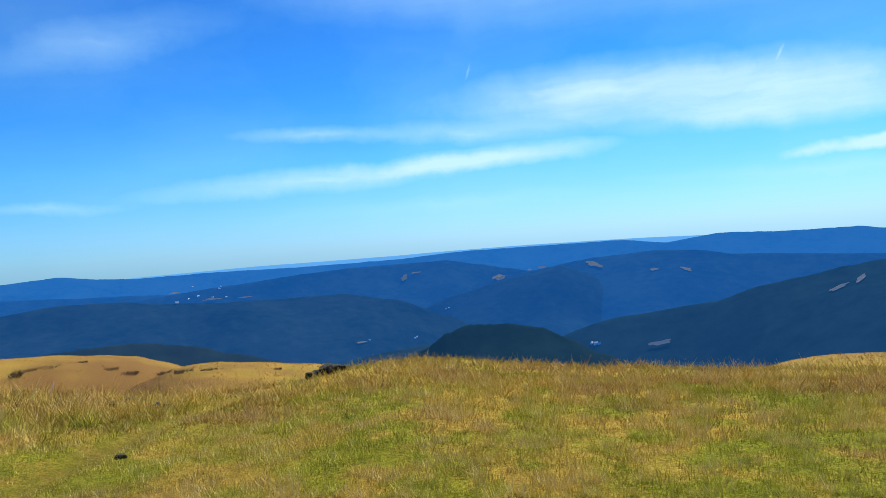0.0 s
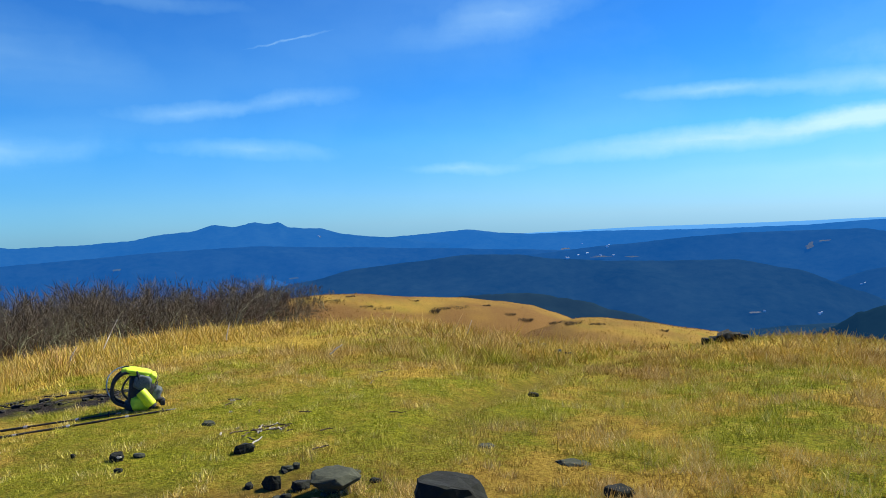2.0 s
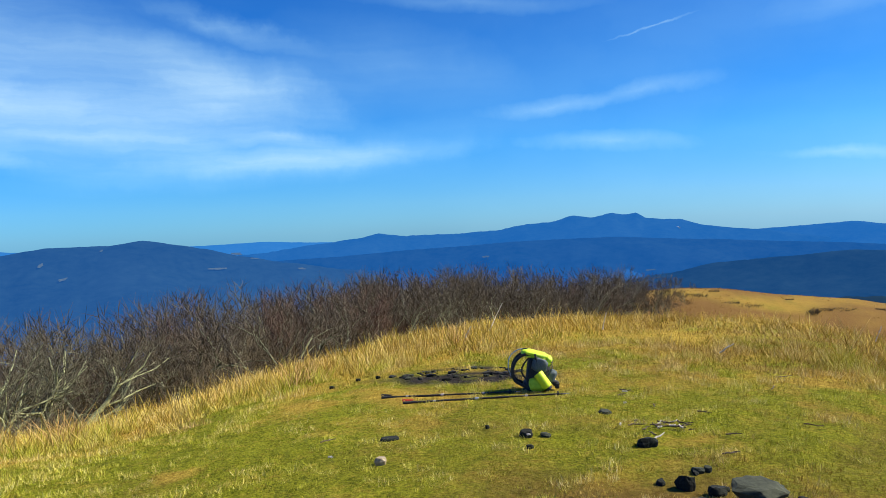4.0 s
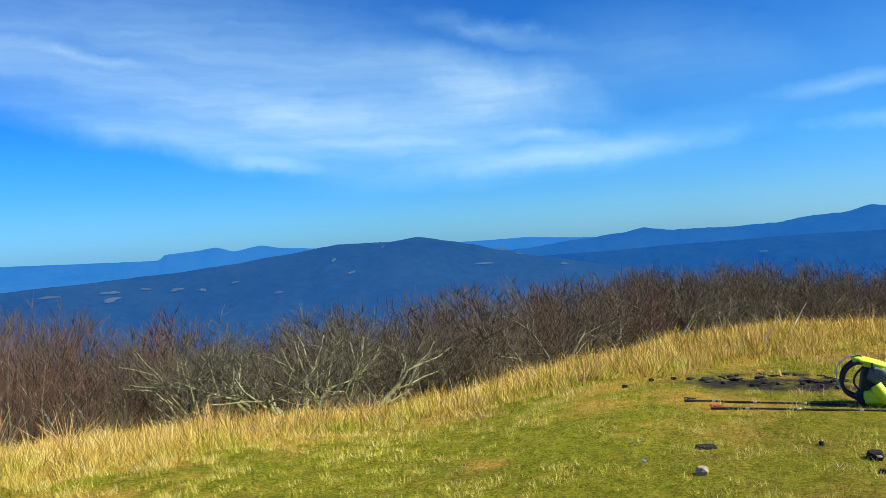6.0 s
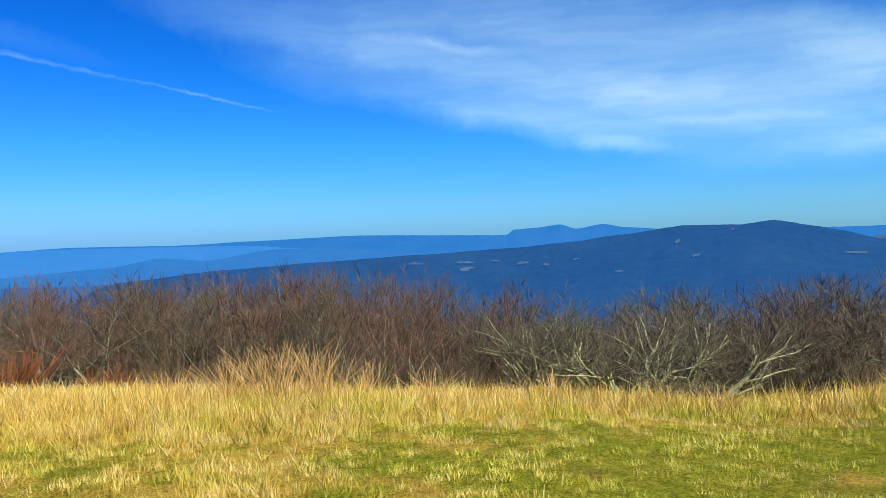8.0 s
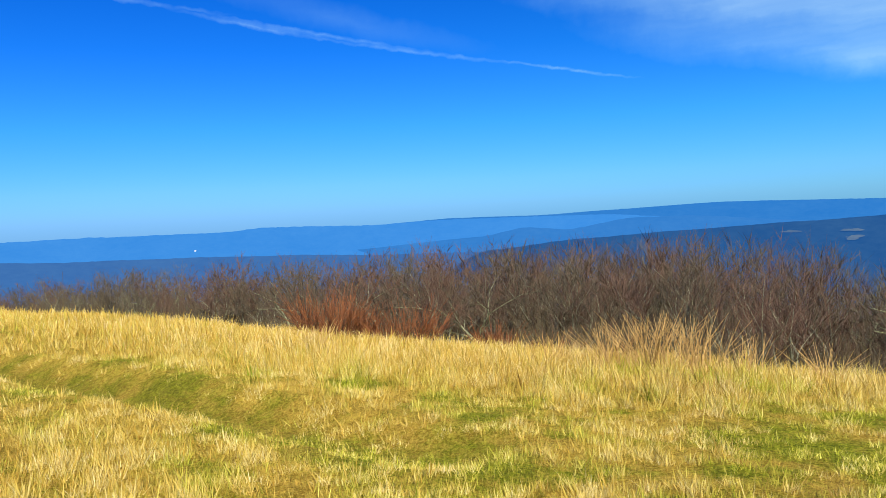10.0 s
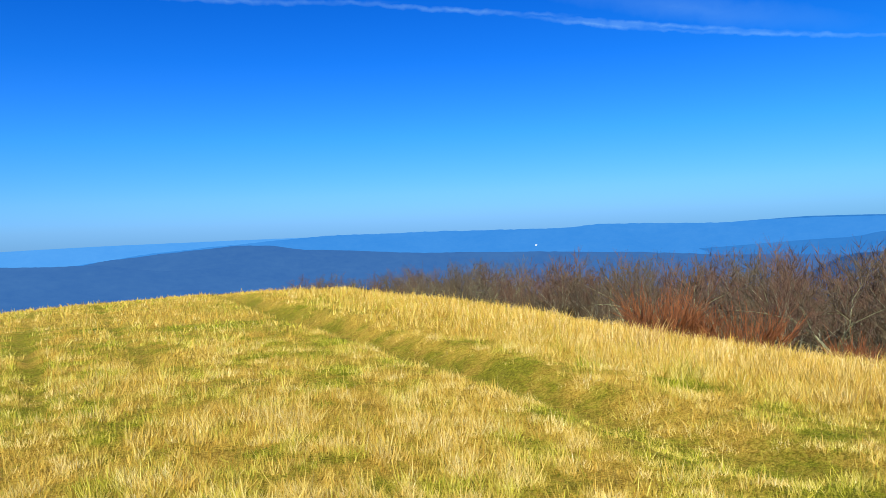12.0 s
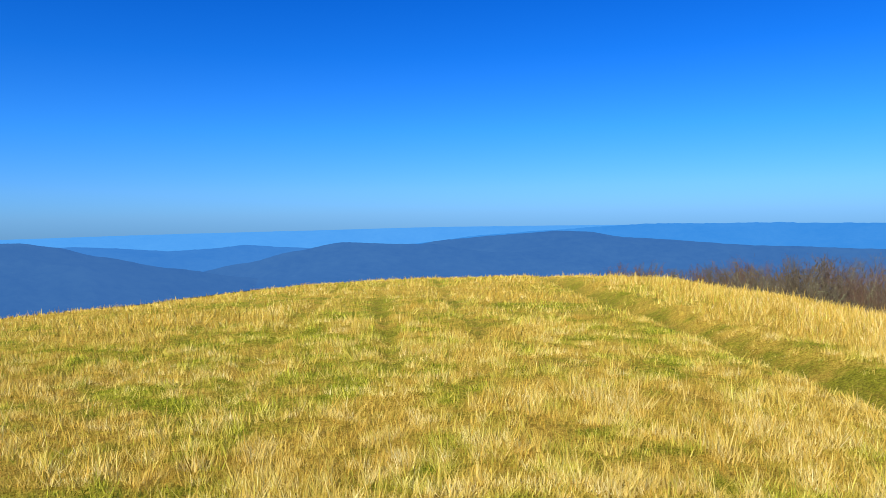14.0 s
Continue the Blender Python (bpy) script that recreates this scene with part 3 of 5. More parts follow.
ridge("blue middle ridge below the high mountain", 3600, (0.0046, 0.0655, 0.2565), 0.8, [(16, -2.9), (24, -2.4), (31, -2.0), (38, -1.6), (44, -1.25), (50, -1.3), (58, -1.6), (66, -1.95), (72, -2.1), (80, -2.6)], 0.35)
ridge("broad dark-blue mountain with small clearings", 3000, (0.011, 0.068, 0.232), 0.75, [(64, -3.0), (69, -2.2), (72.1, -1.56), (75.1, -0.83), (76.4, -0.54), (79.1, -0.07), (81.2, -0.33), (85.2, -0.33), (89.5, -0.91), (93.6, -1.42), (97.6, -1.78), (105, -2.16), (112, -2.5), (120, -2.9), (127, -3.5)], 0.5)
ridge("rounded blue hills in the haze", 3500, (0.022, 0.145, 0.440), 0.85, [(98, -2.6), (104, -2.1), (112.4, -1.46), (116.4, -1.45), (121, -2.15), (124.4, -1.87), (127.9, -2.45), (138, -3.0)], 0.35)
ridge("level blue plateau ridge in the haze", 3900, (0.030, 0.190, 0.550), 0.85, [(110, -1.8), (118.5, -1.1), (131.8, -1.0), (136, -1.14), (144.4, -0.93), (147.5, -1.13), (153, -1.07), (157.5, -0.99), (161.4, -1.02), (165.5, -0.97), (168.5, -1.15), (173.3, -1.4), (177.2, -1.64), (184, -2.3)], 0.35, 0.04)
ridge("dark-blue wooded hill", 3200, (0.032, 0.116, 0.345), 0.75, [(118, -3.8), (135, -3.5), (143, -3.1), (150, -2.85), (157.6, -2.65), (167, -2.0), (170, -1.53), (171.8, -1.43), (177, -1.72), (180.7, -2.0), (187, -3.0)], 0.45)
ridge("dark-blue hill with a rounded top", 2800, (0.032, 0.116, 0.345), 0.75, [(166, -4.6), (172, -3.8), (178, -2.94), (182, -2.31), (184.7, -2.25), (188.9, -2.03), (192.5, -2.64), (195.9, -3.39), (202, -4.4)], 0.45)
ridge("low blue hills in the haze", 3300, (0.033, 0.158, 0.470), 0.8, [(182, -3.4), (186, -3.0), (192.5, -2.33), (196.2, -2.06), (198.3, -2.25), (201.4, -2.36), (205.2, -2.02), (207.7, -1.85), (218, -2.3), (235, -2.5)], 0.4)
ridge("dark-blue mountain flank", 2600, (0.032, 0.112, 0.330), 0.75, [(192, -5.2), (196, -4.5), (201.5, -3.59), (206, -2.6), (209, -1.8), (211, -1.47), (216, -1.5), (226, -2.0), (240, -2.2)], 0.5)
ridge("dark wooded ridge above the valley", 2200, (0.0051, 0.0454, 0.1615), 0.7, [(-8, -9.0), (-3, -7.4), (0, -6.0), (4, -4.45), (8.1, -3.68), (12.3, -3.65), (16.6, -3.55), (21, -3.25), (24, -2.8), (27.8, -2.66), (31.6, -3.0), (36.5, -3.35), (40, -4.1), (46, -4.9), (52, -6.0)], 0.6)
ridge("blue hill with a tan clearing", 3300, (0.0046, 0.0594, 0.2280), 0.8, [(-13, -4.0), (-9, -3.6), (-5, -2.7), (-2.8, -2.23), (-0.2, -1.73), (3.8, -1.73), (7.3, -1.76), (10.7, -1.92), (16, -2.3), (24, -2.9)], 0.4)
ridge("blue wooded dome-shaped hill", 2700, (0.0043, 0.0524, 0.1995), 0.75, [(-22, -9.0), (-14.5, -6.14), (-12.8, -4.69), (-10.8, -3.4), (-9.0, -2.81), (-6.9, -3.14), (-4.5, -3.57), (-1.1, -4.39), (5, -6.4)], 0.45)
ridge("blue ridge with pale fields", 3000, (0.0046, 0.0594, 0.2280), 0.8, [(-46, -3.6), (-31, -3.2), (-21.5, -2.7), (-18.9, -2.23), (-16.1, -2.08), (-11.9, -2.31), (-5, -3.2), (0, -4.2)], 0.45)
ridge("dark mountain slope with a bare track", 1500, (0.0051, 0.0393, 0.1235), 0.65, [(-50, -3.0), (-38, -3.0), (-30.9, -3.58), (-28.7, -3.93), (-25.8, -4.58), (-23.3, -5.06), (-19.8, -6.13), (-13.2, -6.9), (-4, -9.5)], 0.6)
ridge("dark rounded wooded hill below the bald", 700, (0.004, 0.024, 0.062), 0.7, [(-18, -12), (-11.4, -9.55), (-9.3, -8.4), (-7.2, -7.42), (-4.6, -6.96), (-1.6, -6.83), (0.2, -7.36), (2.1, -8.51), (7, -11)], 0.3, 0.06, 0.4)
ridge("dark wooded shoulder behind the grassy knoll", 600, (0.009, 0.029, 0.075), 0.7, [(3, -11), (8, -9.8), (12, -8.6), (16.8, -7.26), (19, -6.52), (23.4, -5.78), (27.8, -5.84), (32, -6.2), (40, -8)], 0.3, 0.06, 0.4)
ridge("distant blue ridge beyond the far slope", 4300, HAZE_B, 0.8, [(230, -1.6), (250, -1.3), (270, -1.5), (295, -1.2), (318, -1.6)], 0.3)


# ---------------------------------------------------------------- grass
def blades_mesh(name, x, y, height, width, lean, mat, bent):
    """Single blades standing at x, y: one triangle, or two for bent ones."""
    n = len(x)
    z = ground_height(x, y) - 0.012
    turn_, tip = np.random.uniform(0, 2 * np.pi, n), np.random.uniform(0, 2 * np.pi, n)
    wx, wy = np.cos(turn_) * width / 2, np.sin(turn_) * width / 2
    lx, ly = np.cos(tip) * lean * height, np.sin(tip) * lean * height
    low = [np.stack([x - wx, y - wy, z], 1), np.stack([x + wx, y + wy, z], 1)]
    top = np.stack([x + lx, y + ly, z + height * np.sqrt(np.maximum(1 - lean ** 2, 0.1))], 1)
    if bent:
        mid = np.stack([x + 0.3 * lx, y + 0.3 * ly, z + 0.6 * height], 1)
        side = np.stack([wx, wy, 0 * wx], 1) * 0.75
        v = np.stack([*low, mid - side, mid + side, top], 1).reshape(-1, 3)
        k = np.arange(n)[:, None] * 5
        f = np.concatenate([k + [0, 1, 3], k + [0, 3, 2], k + [2, 3, 4]], 1).reshape(-1, 3)
        per = 5
    else:
        v = np.stack([*low, top], 1).reshape(-1, 3)
        f = (np.arange(n)[:, None] * 3 + [0, 1, 2]).reshape(-1, 3)
        per = 3
    me = mesh_from(name, v, f, 3, mat)
    return me, per


def scatter(count, inner, outer, b0, b1):
    """Places, evenly spread by bearing and by the logarithm of distance."""
    r = inner * (outer / inner) ** np.random.rand(count)
    b = np.radians(np.random.uniform(b0, b1, count))
    return CENTRE[0] - np.sin(b) * r, CENTRE[1] + np.cos(b) * r, r


def build_turf_blades():
    """Low matted blades, and tufts of longer ones that fan out."""
    x1, y1, r1 = scatter(430000, 4.5, 62, -42, 222)
    u = np.random.rand(210000)
    r2 = np.sqrt(2.2 ** 2 + u * (4.5 ** 2 - 2.2 ** 2))
    b2 = np.radians(np.random.uniform(-42, 222, len(u)))
    u = np.random.rand(470000)
    r3 = np.sqrt(4.5 ** 2 + u ** 1.25 * (12.0 ** 2 - 4.5 ** 2))
    b3 = np.radians(np.random.uniform(-36, 212, len(u)))
    r2, b2 = np.concatenate([r2, r3]), np.concatenate([b2, b3])
    x1 = np.concatenate([x1, CENTRE[0] - np.sin(b2) * r2])
    y1 = np.concatenate([y1, CENTRE[1] + np.cos(b2) * r2])
    # tufts, also on the knoll beyond
    tx, ty, tr = scatter(60000, 3.0, 60, -42, 222)
    kx, ky, kr = scatter(14000, 58, 125, 3, 48)
    tx, ty, tr = np.concatenate([tx, kx]), np.concatenate([ty, ky]), np.concatenate([tr, kr])
    each = 9
    spread_ = np.maximum(0.035, 0.0055 * tr)
    tone = np.random.uniform(-0.6, 0.6, len(tx))
    shade = np.concatenate([np.zeros(len(x1)), np.repeat(np.random.rand(len(tx)), each)])
    x2 = np.repeat(tx, each) + np.random.normal(0, 1, len(tx) * each) * np.repeat(spread_, each)
    y2 = np.repeat(ty, each) + np.random.normal(0, 1, len(tx) * each) * np.repeat(spread_, each)
    kept_short = np.clip((112 - polar(tx, ty)[1]) / 12, 0, 1) * np.clip((10 - tr) / 3, 0, 1)
    size = np.repeat(np.random.uniform(0.8, 1.9, len(tx)) * (1 - 0.5 * kept_short), each)
    matted = np.concatenate([np.zeros(len(x1)), np.repeat(kept_short, each)])
    x, y = np.concatenate([x1, x2]), np.concatenate([y1, y2])
    tuft = np.concatenate([np.zeros(len(x1)), np.ones(len(x2))])
    tone = np.concatenate([np.random.uniform(-0.15, 0.15, len(x1)) + 1.5 * (value_noise(x1, y1, 0.16, 221, 2) - 0.5), np.repeat(tone, each)])
    size = np.concatenate([np.random.uniform(0.5, 1.0, len(x1)), size])
    r = polar(x, y)[0]
    straw, trodden, burnt, dirt_and_shade, height = land_cover(x, y)
    clump = value_noise(x, y, 0.13, 201, 2) * 0.6 + value_noise(x, y, 0.28, 211, 2) * 0.4
    far_off = np.clip((r - 7) / 6, 0, 0.7)
    clump = clump * (1 - far_off) + far_off * (value_noise(x, y, 0.5, 231, 2) * 0.55 + 0.45 * clump)
    clump = np.clip((clump - 0.5) * 3.4 + 0.5, 0, 1)
    keep = np.random.rand(len(x)) < (0.35 + 0.8 * clump) * (1 - 0.7 * trodden) * (1 - 0.97 * burnt) * (1 - 0.25 * dirt_and_shade * (r < 40)) * np.where(r > 56, 0.22, 1.0)
    keep &= np.random.rand(len(x)) < np.where(tuft > 0, np.clip(0.35 + 7 * (height - 0.05), 0.25, 1) * (1 - 0.55 * matted), 1)
    x, y, r, straw, burnt, dirt_and_shade, height, tuft, tone, size, clump, shade, matted = (a[keep] for a in (x, y, r, straw, burnt, dirt_and_shade, height, tuft, tone, size, clump, shade, matted))
    shade = np.where(tuft > 0, 0.75 * shade + 0.25 * clump, clump) * np.where(r > 56, 0.4, 1.0)
    n = len(x)
    height = np.minimum(height, 0.17) * size * np.random.uniform(0.6, 1.3, n) * np.where(r > 56, 0.8, 1.0) * np.where(polar(x, y)[1] > 125, 0.65 + 0.6 * clump, 0.35 + 1.2 * clump)
    width = np.maximum(0.0070, r * np.where(tuft > 0, 0.00125, 0.00085)) * np.random.uniform(0.6, 1.5, n)
    lean = np.where(tuft > 0, np.clip(np.random.uniform(0.15, 0.85, n) + 0.35 * matted + 0.3 * np.clip((60 - polar(x, y)[1]) / 30, 0, 1), 0, 0.95), np.random.uniform(0.2, 0.85, n))
    me, per = blades_mesh("grass", x, y, height, width, lean, blade, False)
    own = np.clip(straw + tone + 0.5 * (clump - 0.5), 0, 1)
    # brown share that also puts the backlit blades' shade into their colour
    sunward_shade = np.clip((48 - polar(x, y)[1]) / 20, 0, 1) * np.clip((r - 6) / 6, 0, 1)
    brown = np.clip(0.85 * dirt_and_shade + 0.4 * sunward_shade + 0.45 * np.clip((r - 50) / 10, 0, 1) + 1.5 * (value_noise(x, y, 0.9, 83, 3) - 0.54) * 2 - 0.35 * (clump - 0.5) + np.random.uniform(-0.35, 0.35, n), 0, np.where(r > 50, 0.95, 0.75)) * (1 - 0.86 * np.clip((polar(x, y)[1] - 115) / 20, 0, 1))
    store_cover(me, np.repeat(own, per), np.repeat(brown, per), np.repeat(burnt * 0.5, per), np.repeat(shade, per))
    return tagged(new("grass", me), "short olive and straw-coloured turf grass on the bald", "grass", kind="stuff")


def build_tall_grass():
    x, y, r = scatter(430000, 5.5, 60, 28, 186)
    straw, trodden, burnt, dirt_and_shade, height = land_cover(x, y)
    clump = value_noise(x, y, 0.3, 71, 2)
    keep = (height > 0.15) & (np.random.rand(len(x)) < np.clip((height - 0.13) * 5, 0, 1) * np.clip(0.2 + 1.6 * (clump - 0.25), 0.1, 1)) & (trodden < 0.4)
    x, y, r, straw, height, clump = (a[keep] for a in (x, y, r, straw, height, clump))
    n = len(x)
    height = height * np.random.uniform(0.55, 1.25, n) * (0.6 + 0.5 * clump + 0.45 * (value_noise(x, y, 0.9, 241, 2) - 0.3))
    width = np.maximum(0.0036, r * 0.0005) * np.random.uniform(0.6, 1.5, n)
    me, per = blades_mesh("tall_grass", x, y, height, width, np.random.uniform(0.15, 0.95, n), tall_blade, True)
    store_cover(me, np.repeat(np.clip(straw + np.random.uniform(-0.2, 0.3, n), 0, 1), per), np.zeros(n * per), np.zeros(n * per), np.repeat(np.clip(0.5 + 2.6 * (clump - 0.45) + np.random.uniform(-0.2, 0.2, n), 0, 1), per))
    return tagged(new("tall_grass", me), "tall golden dry grass along the brow", "dry grass", kind="stuff")


build_turf_blades()
build_tall_grass()


# ---------------------------------------------------------------- bare trees
def part(name, me, parent=None, label=""):
    ob = new(name, me)
    if parent is not None:
        ob.parent = parent
    if label:
        tagged(ob, label)
    return ob


def cones(segments, sides):
    """Vertices and triangles of twigs that run out to a point."""
    a = np.array([s[0] for s in segments]); b = np.array([s[1] for s in segments])
    ra = np.array([s[2] for s in segments])
    d = (b - a) / np.linalg.norm(b - a, axis=1, keepdims=True)
    u = np.cross(d, np.where(np.abs(d[:, 2:3]) > 0.9, [[1.0, 0, 0]], [[0, 0, 1.0]]))
    u = u / np.linalg.norm(u, axis=1, keepdims=True)
    w = np.cross(d, u)
    foot = [a + ra[:, None] * (math.cos(2 * math.pi * k / sides) * u + math.sin(2 * math.pi * k / sides) * w) for k in range(sides)]
    v = np.stack(foot + [b], 1).reshape(-1, 3)
    base = np.arange(len(a))[:, None] * (sides + 1)
    return v, np.concatenate([base + [k, (k + 1) % sides, sides] for k in range(sides)], 0)


def crown_mesh(name, segments, mat):
    """Twigs as thin prisms, the outermost as slivers that run out to a point."""
    stems = [s for s in segments if s[3] > 0]
    tips = [s for s in segments if s[3] == 0]
    a, b, ra = np.array([t[0] for t in tips]), np.array([t[1] for t in tips]), np.array([t[2] for t in tips])
    side = np.cross(b - a, np.random.default_rng(len(tips)).normal(0, 1, a.shape))
    side = side / np.linalg.norm(side, axis=1, keepdims=True) * ra[:, None] * 1.15
    vt, ft = np.stack([a - side, a + side, b], 1).reshape(-1, 3), np.arange(3 * len(a)).reshape(-1, 3)
    vs, fs = cones([(s[0], s[0] + (s[1] - s[0]) * 1.6, s[2], 0) for s in stems], 3)
    return mesh_from(name, np.concatenate([vt, vs]), np.concatenate([ft, fs + len(vt)]), 3, mat)


def tubes(name, segments, sides, mat):
    """One mesh of tapering tubes from (start, end, radius, radius)."""
    a = np.array([s[0] for s in segments]); b = np.array([s[1] for s in segments])
    ra = np.array([s[2] for s in segments]); rb = np.array([s[3] for s in segments])
    d = b - a
    d = d / np.maximum(np.linalg.norm(d, axis=1, keepdims=True), 1e-6)
    ref = np.where(np.abs(d[:, 2:3]) > 0.9, [[1.0, 0, 0]], [[0, 0, 1.0]])
    u = np.cross(d, ref)
    u = u / np.linalg.norm(u, axis=1, keepdims=True)
    w = np.cross(d, u)
    rings = []
    for centre, radius in ((a, ra), (b, rb)):
        for k in range(sides):
            t = 2 * math.pi * k / sides
            rings.append(centre + radius[:, None] * (math.cos(t) * u + math.sin(t) * w))
    v = np.stack(rings, 1).reshape(-1, 3)
    base = np.arange(len(a))[:, None] * (2 * sides)
    f = np.concatenate([base + [k, (k + 1) % sides, sides + (k + 1) % sides, sides + k] for k in range(sides)], 0)
    return mesh_from(name, v, f, 4, mat)


TWIG_COUNTS = [(1, 3, 4), (2, 4, 4)]        # side branches by level: along a branch, at its end


def grow(rng, start, direction, length, radius, level, limbs, twigs, gnarl, last, rise):
    """A branch in bends, with side branches on its outer part."""
    bends = (4, 3, 3, 1)[min(level, 3)]
    at, way = np.array(start, float), np.array(direction, float)
    for i in range(bends):
        way = way + rng.normal(0, gnarl, 3) + np.array([0, 0, rise * (0.5 + 0.5 * level)])
        way = way / np.linalg.norm(way)
        to = at + way * length / bends
        r0, r1 = radius * (1 - 0.6 * i / bends), radius * (1 - 0.6 * (i + 1) / bends)
        (limbs if level < 2 else twigs).append((at, to, r0, r1 if level < 3 else 0))
        if level < last and (i > 0 or level > 0):
            for _ in range(TWIG_COUNTS[0 if i < bends - 1 else 1][level]):
                side = rng.normal(0, 1, 3)
                side = side - way * (side @ way)
                side = side / np.linalg.norm(side)
                angle = rng.uniform(0.35, 0.8)
                aim = way * math.cos(angle) + side * math.sin(angle)
                grow(rng, at + (to - at) * rng.uniform(0.6, 1.0), aim, length * rng.uniform(0.46, 0.64), max(r1 * 0.6, 0.0085 - 0.001 * level), level + 1, limbs, twigs, gnarl, last, rise)
        at = to


def bare_tree(label, seed, stems, spread, bark_mat, twig_mat, last=3, gnarl=0.16, girth=0.115, rise=0.13):
    """A leafless tree about 5 m high."""
    rng = np.random.default_rng(seed)
    limbs, twigs = [], []
    for s in range(stems):
        turn_ = 2 * math.pi * (s + rng.uniform(-0.3, 0.3)) / stems
        tilt = spread * rng.uniform(0.4, 1.0)
        way = (math.sin(tilt) * math.cos(turn_), math.sin(tilt) * math.sin(turn_), math.cos(tilt))
        grow(rng, (0.1 * math.cos(turn_), 0.1 * math.sin(turn_), -0.35), way, rng.uniform(2.6, 3.3), girth * rng.uniform(0.7, 1.1), 0, limbs, twigs, gnarl, last, rise)
    root = new("bare_tree", None)
    part("trunk", tubes("trunk", limbs, 5, bark_mat), root)
    part("crown", crown_mesh("crown", twigs, twig_mat), root, "fine leafless twigs")
    tagged(root, label, "tree", "bare trees below the brow")
    return root, max(max(s[1][2] for s in twigs), 1.0)


bark = two_tone("bark", (0.016, 0.015, 0.009), (0.33, 0.32, 0.20), 6.0, 0.95, relief=0.01)
lichen_bark = two_tone("lichen_bark", (0.03, 0.03, 0.015), (0.36, 0.37, 0.20), 5.0, 0.95, relief=0.01)
twig_brown = two_tone("brown_twigs", (0.022, 0.017, 0.010), (0.140, 0.108, 0.060), 2.0, 0.9)
twig_red = two_tone("red_twigs", (0.028, 0.016, 0.010), (0.160, 0.088, 0.052), 2.0, 0.9)
twig_grey = two_tone("grey_twigs", (0.03, 0.026, 0.014), (0.19, 0.17, 0.095), 2.0, 0.9)

# bearing, height in degrees of the tree tops, and how far off the wood begins
WOOD = [(38, -6.0, 95), (40.4, -5.5, 85), (43.4, -4.45, 72), (50, -3.8, 52), (58.6, -3.5, 38), (65.5, -3.7, 31), (70.5, -4.2, 27), (77, -4.5, 25),
        (84, -4.7, 25), (94.5, -4.5, 25), (99.4, -5.1, 25), (101.6, -4.9, 25), (104.3, -3.7, 24), (110, -2.95, 23), (116, -2.55, 23), (123, -2.85, 24),
        (128.5, -3.2, 26), (132, -2.7, 28), (136, -3.3, 32), (140.5, -4.0, 37), (146, -3.65, 46), (150, -3.55, 54), (157.7, -4.12, 66), (165, -4.66, 80), (169, -4.9, 88)]


def wood_line(bearing):
    bs = [w[0] for w in WOOD]
    return float(smooth_between(bearing, bs, [w[1] for w in WOOD])), float(smooth_between(bearing, bs, [w[2] for w in WOOD]))


def place_on_ground(bearing, distance):
    b = radians(bearing)
    x, y = CENTRE[0] - math.sin(b) * distance, CENTRE[1] + math.cos(b) * distance
    return x, y, float(ground_height(np.array(x), np.array(y)))


def plant_wood():
    kinds = [bare_tree("leafless tree with olive bark and brown twigs", 11, 3, 0.30, bark, twig_brown, 3, 0.17, 0.075, 0.17),
             bare_tree("leafless tree with reddish-brown twigs", 12, 3, 0.48, bark, twig_red, 3, 0.16, 0.07, 0.16),
             bare_tree("slender leafless tree with brown twigs", 13, 2, 0.26, bark, twig_brown, 3, 0.15, 0.075, 0.19),
             bare_tree("leafless tree with pale lichened limbs", 14, 3, 0.55, lichen_bark, twig_grey, 3, 0.24, 0.085, 0.12),
             bare_tree("bushy leafless tree with reddish twigs", 15, 4, 0.52, bark, twig_red, 3, 0.17, 0.06, 0.17),
             bare_tree("crooked leafless tree with lichened limbs", 16, 3, 0.5, lichen_bark, twig_brown, 3, 0.27, 0.08, 0.13)]
    rng = random.Random(5)
    used = set()
    for row in range(6):
        bearing = 38.5
        while bearing < 169:
            top, edge = wood_line(bearing)
            if row < 1 and 85 < bearing < 98:
                bearing += 1.5
                continue
            away = edge + row * 6.5 * (edge / 25) ** 0.7 + rng.uniform(-2, 3)
            x, y, z = place_on_ground(bearing + rng.uniform(-0.8, 0.8), away)
            want = EYE_LEVEL + away * math.tan(radians(top + 0.85 - rng.uniform(-0.4, 1.1))) - z
            if row < 4 and 85 < bearing < 98:
                want -= 1.3
            want = min(max(want, 2.0), 9.5)
            weights = (2, 3.6, 1.6, 1.6, 3.6, 2) if 100 < bearing else (3, 1.0, 2.5, 2.0, 1.2, 2.8)
            pick = rng.choices(range(6), weights)[0]
            root, tall = kinds[pick]
            size = want / tall
            wide = size * rng.uniform(0.95, 1.4)
            m = pose(x, y, z, 0, 0, rng.uniform(0, 360))
            thing = root if pick not in used else copy_thing(root, m)
            used.add(pick)
            thing.matrix_basis = m @ Matrix.Diagonal((wide, wide, size, 1))
            bearing += (2.7 + 0.9 * rng.random()) * (1.0 if away < 45 else 0.7) * (0.58 if bearing < 66 else 1.0)


plant_wood()


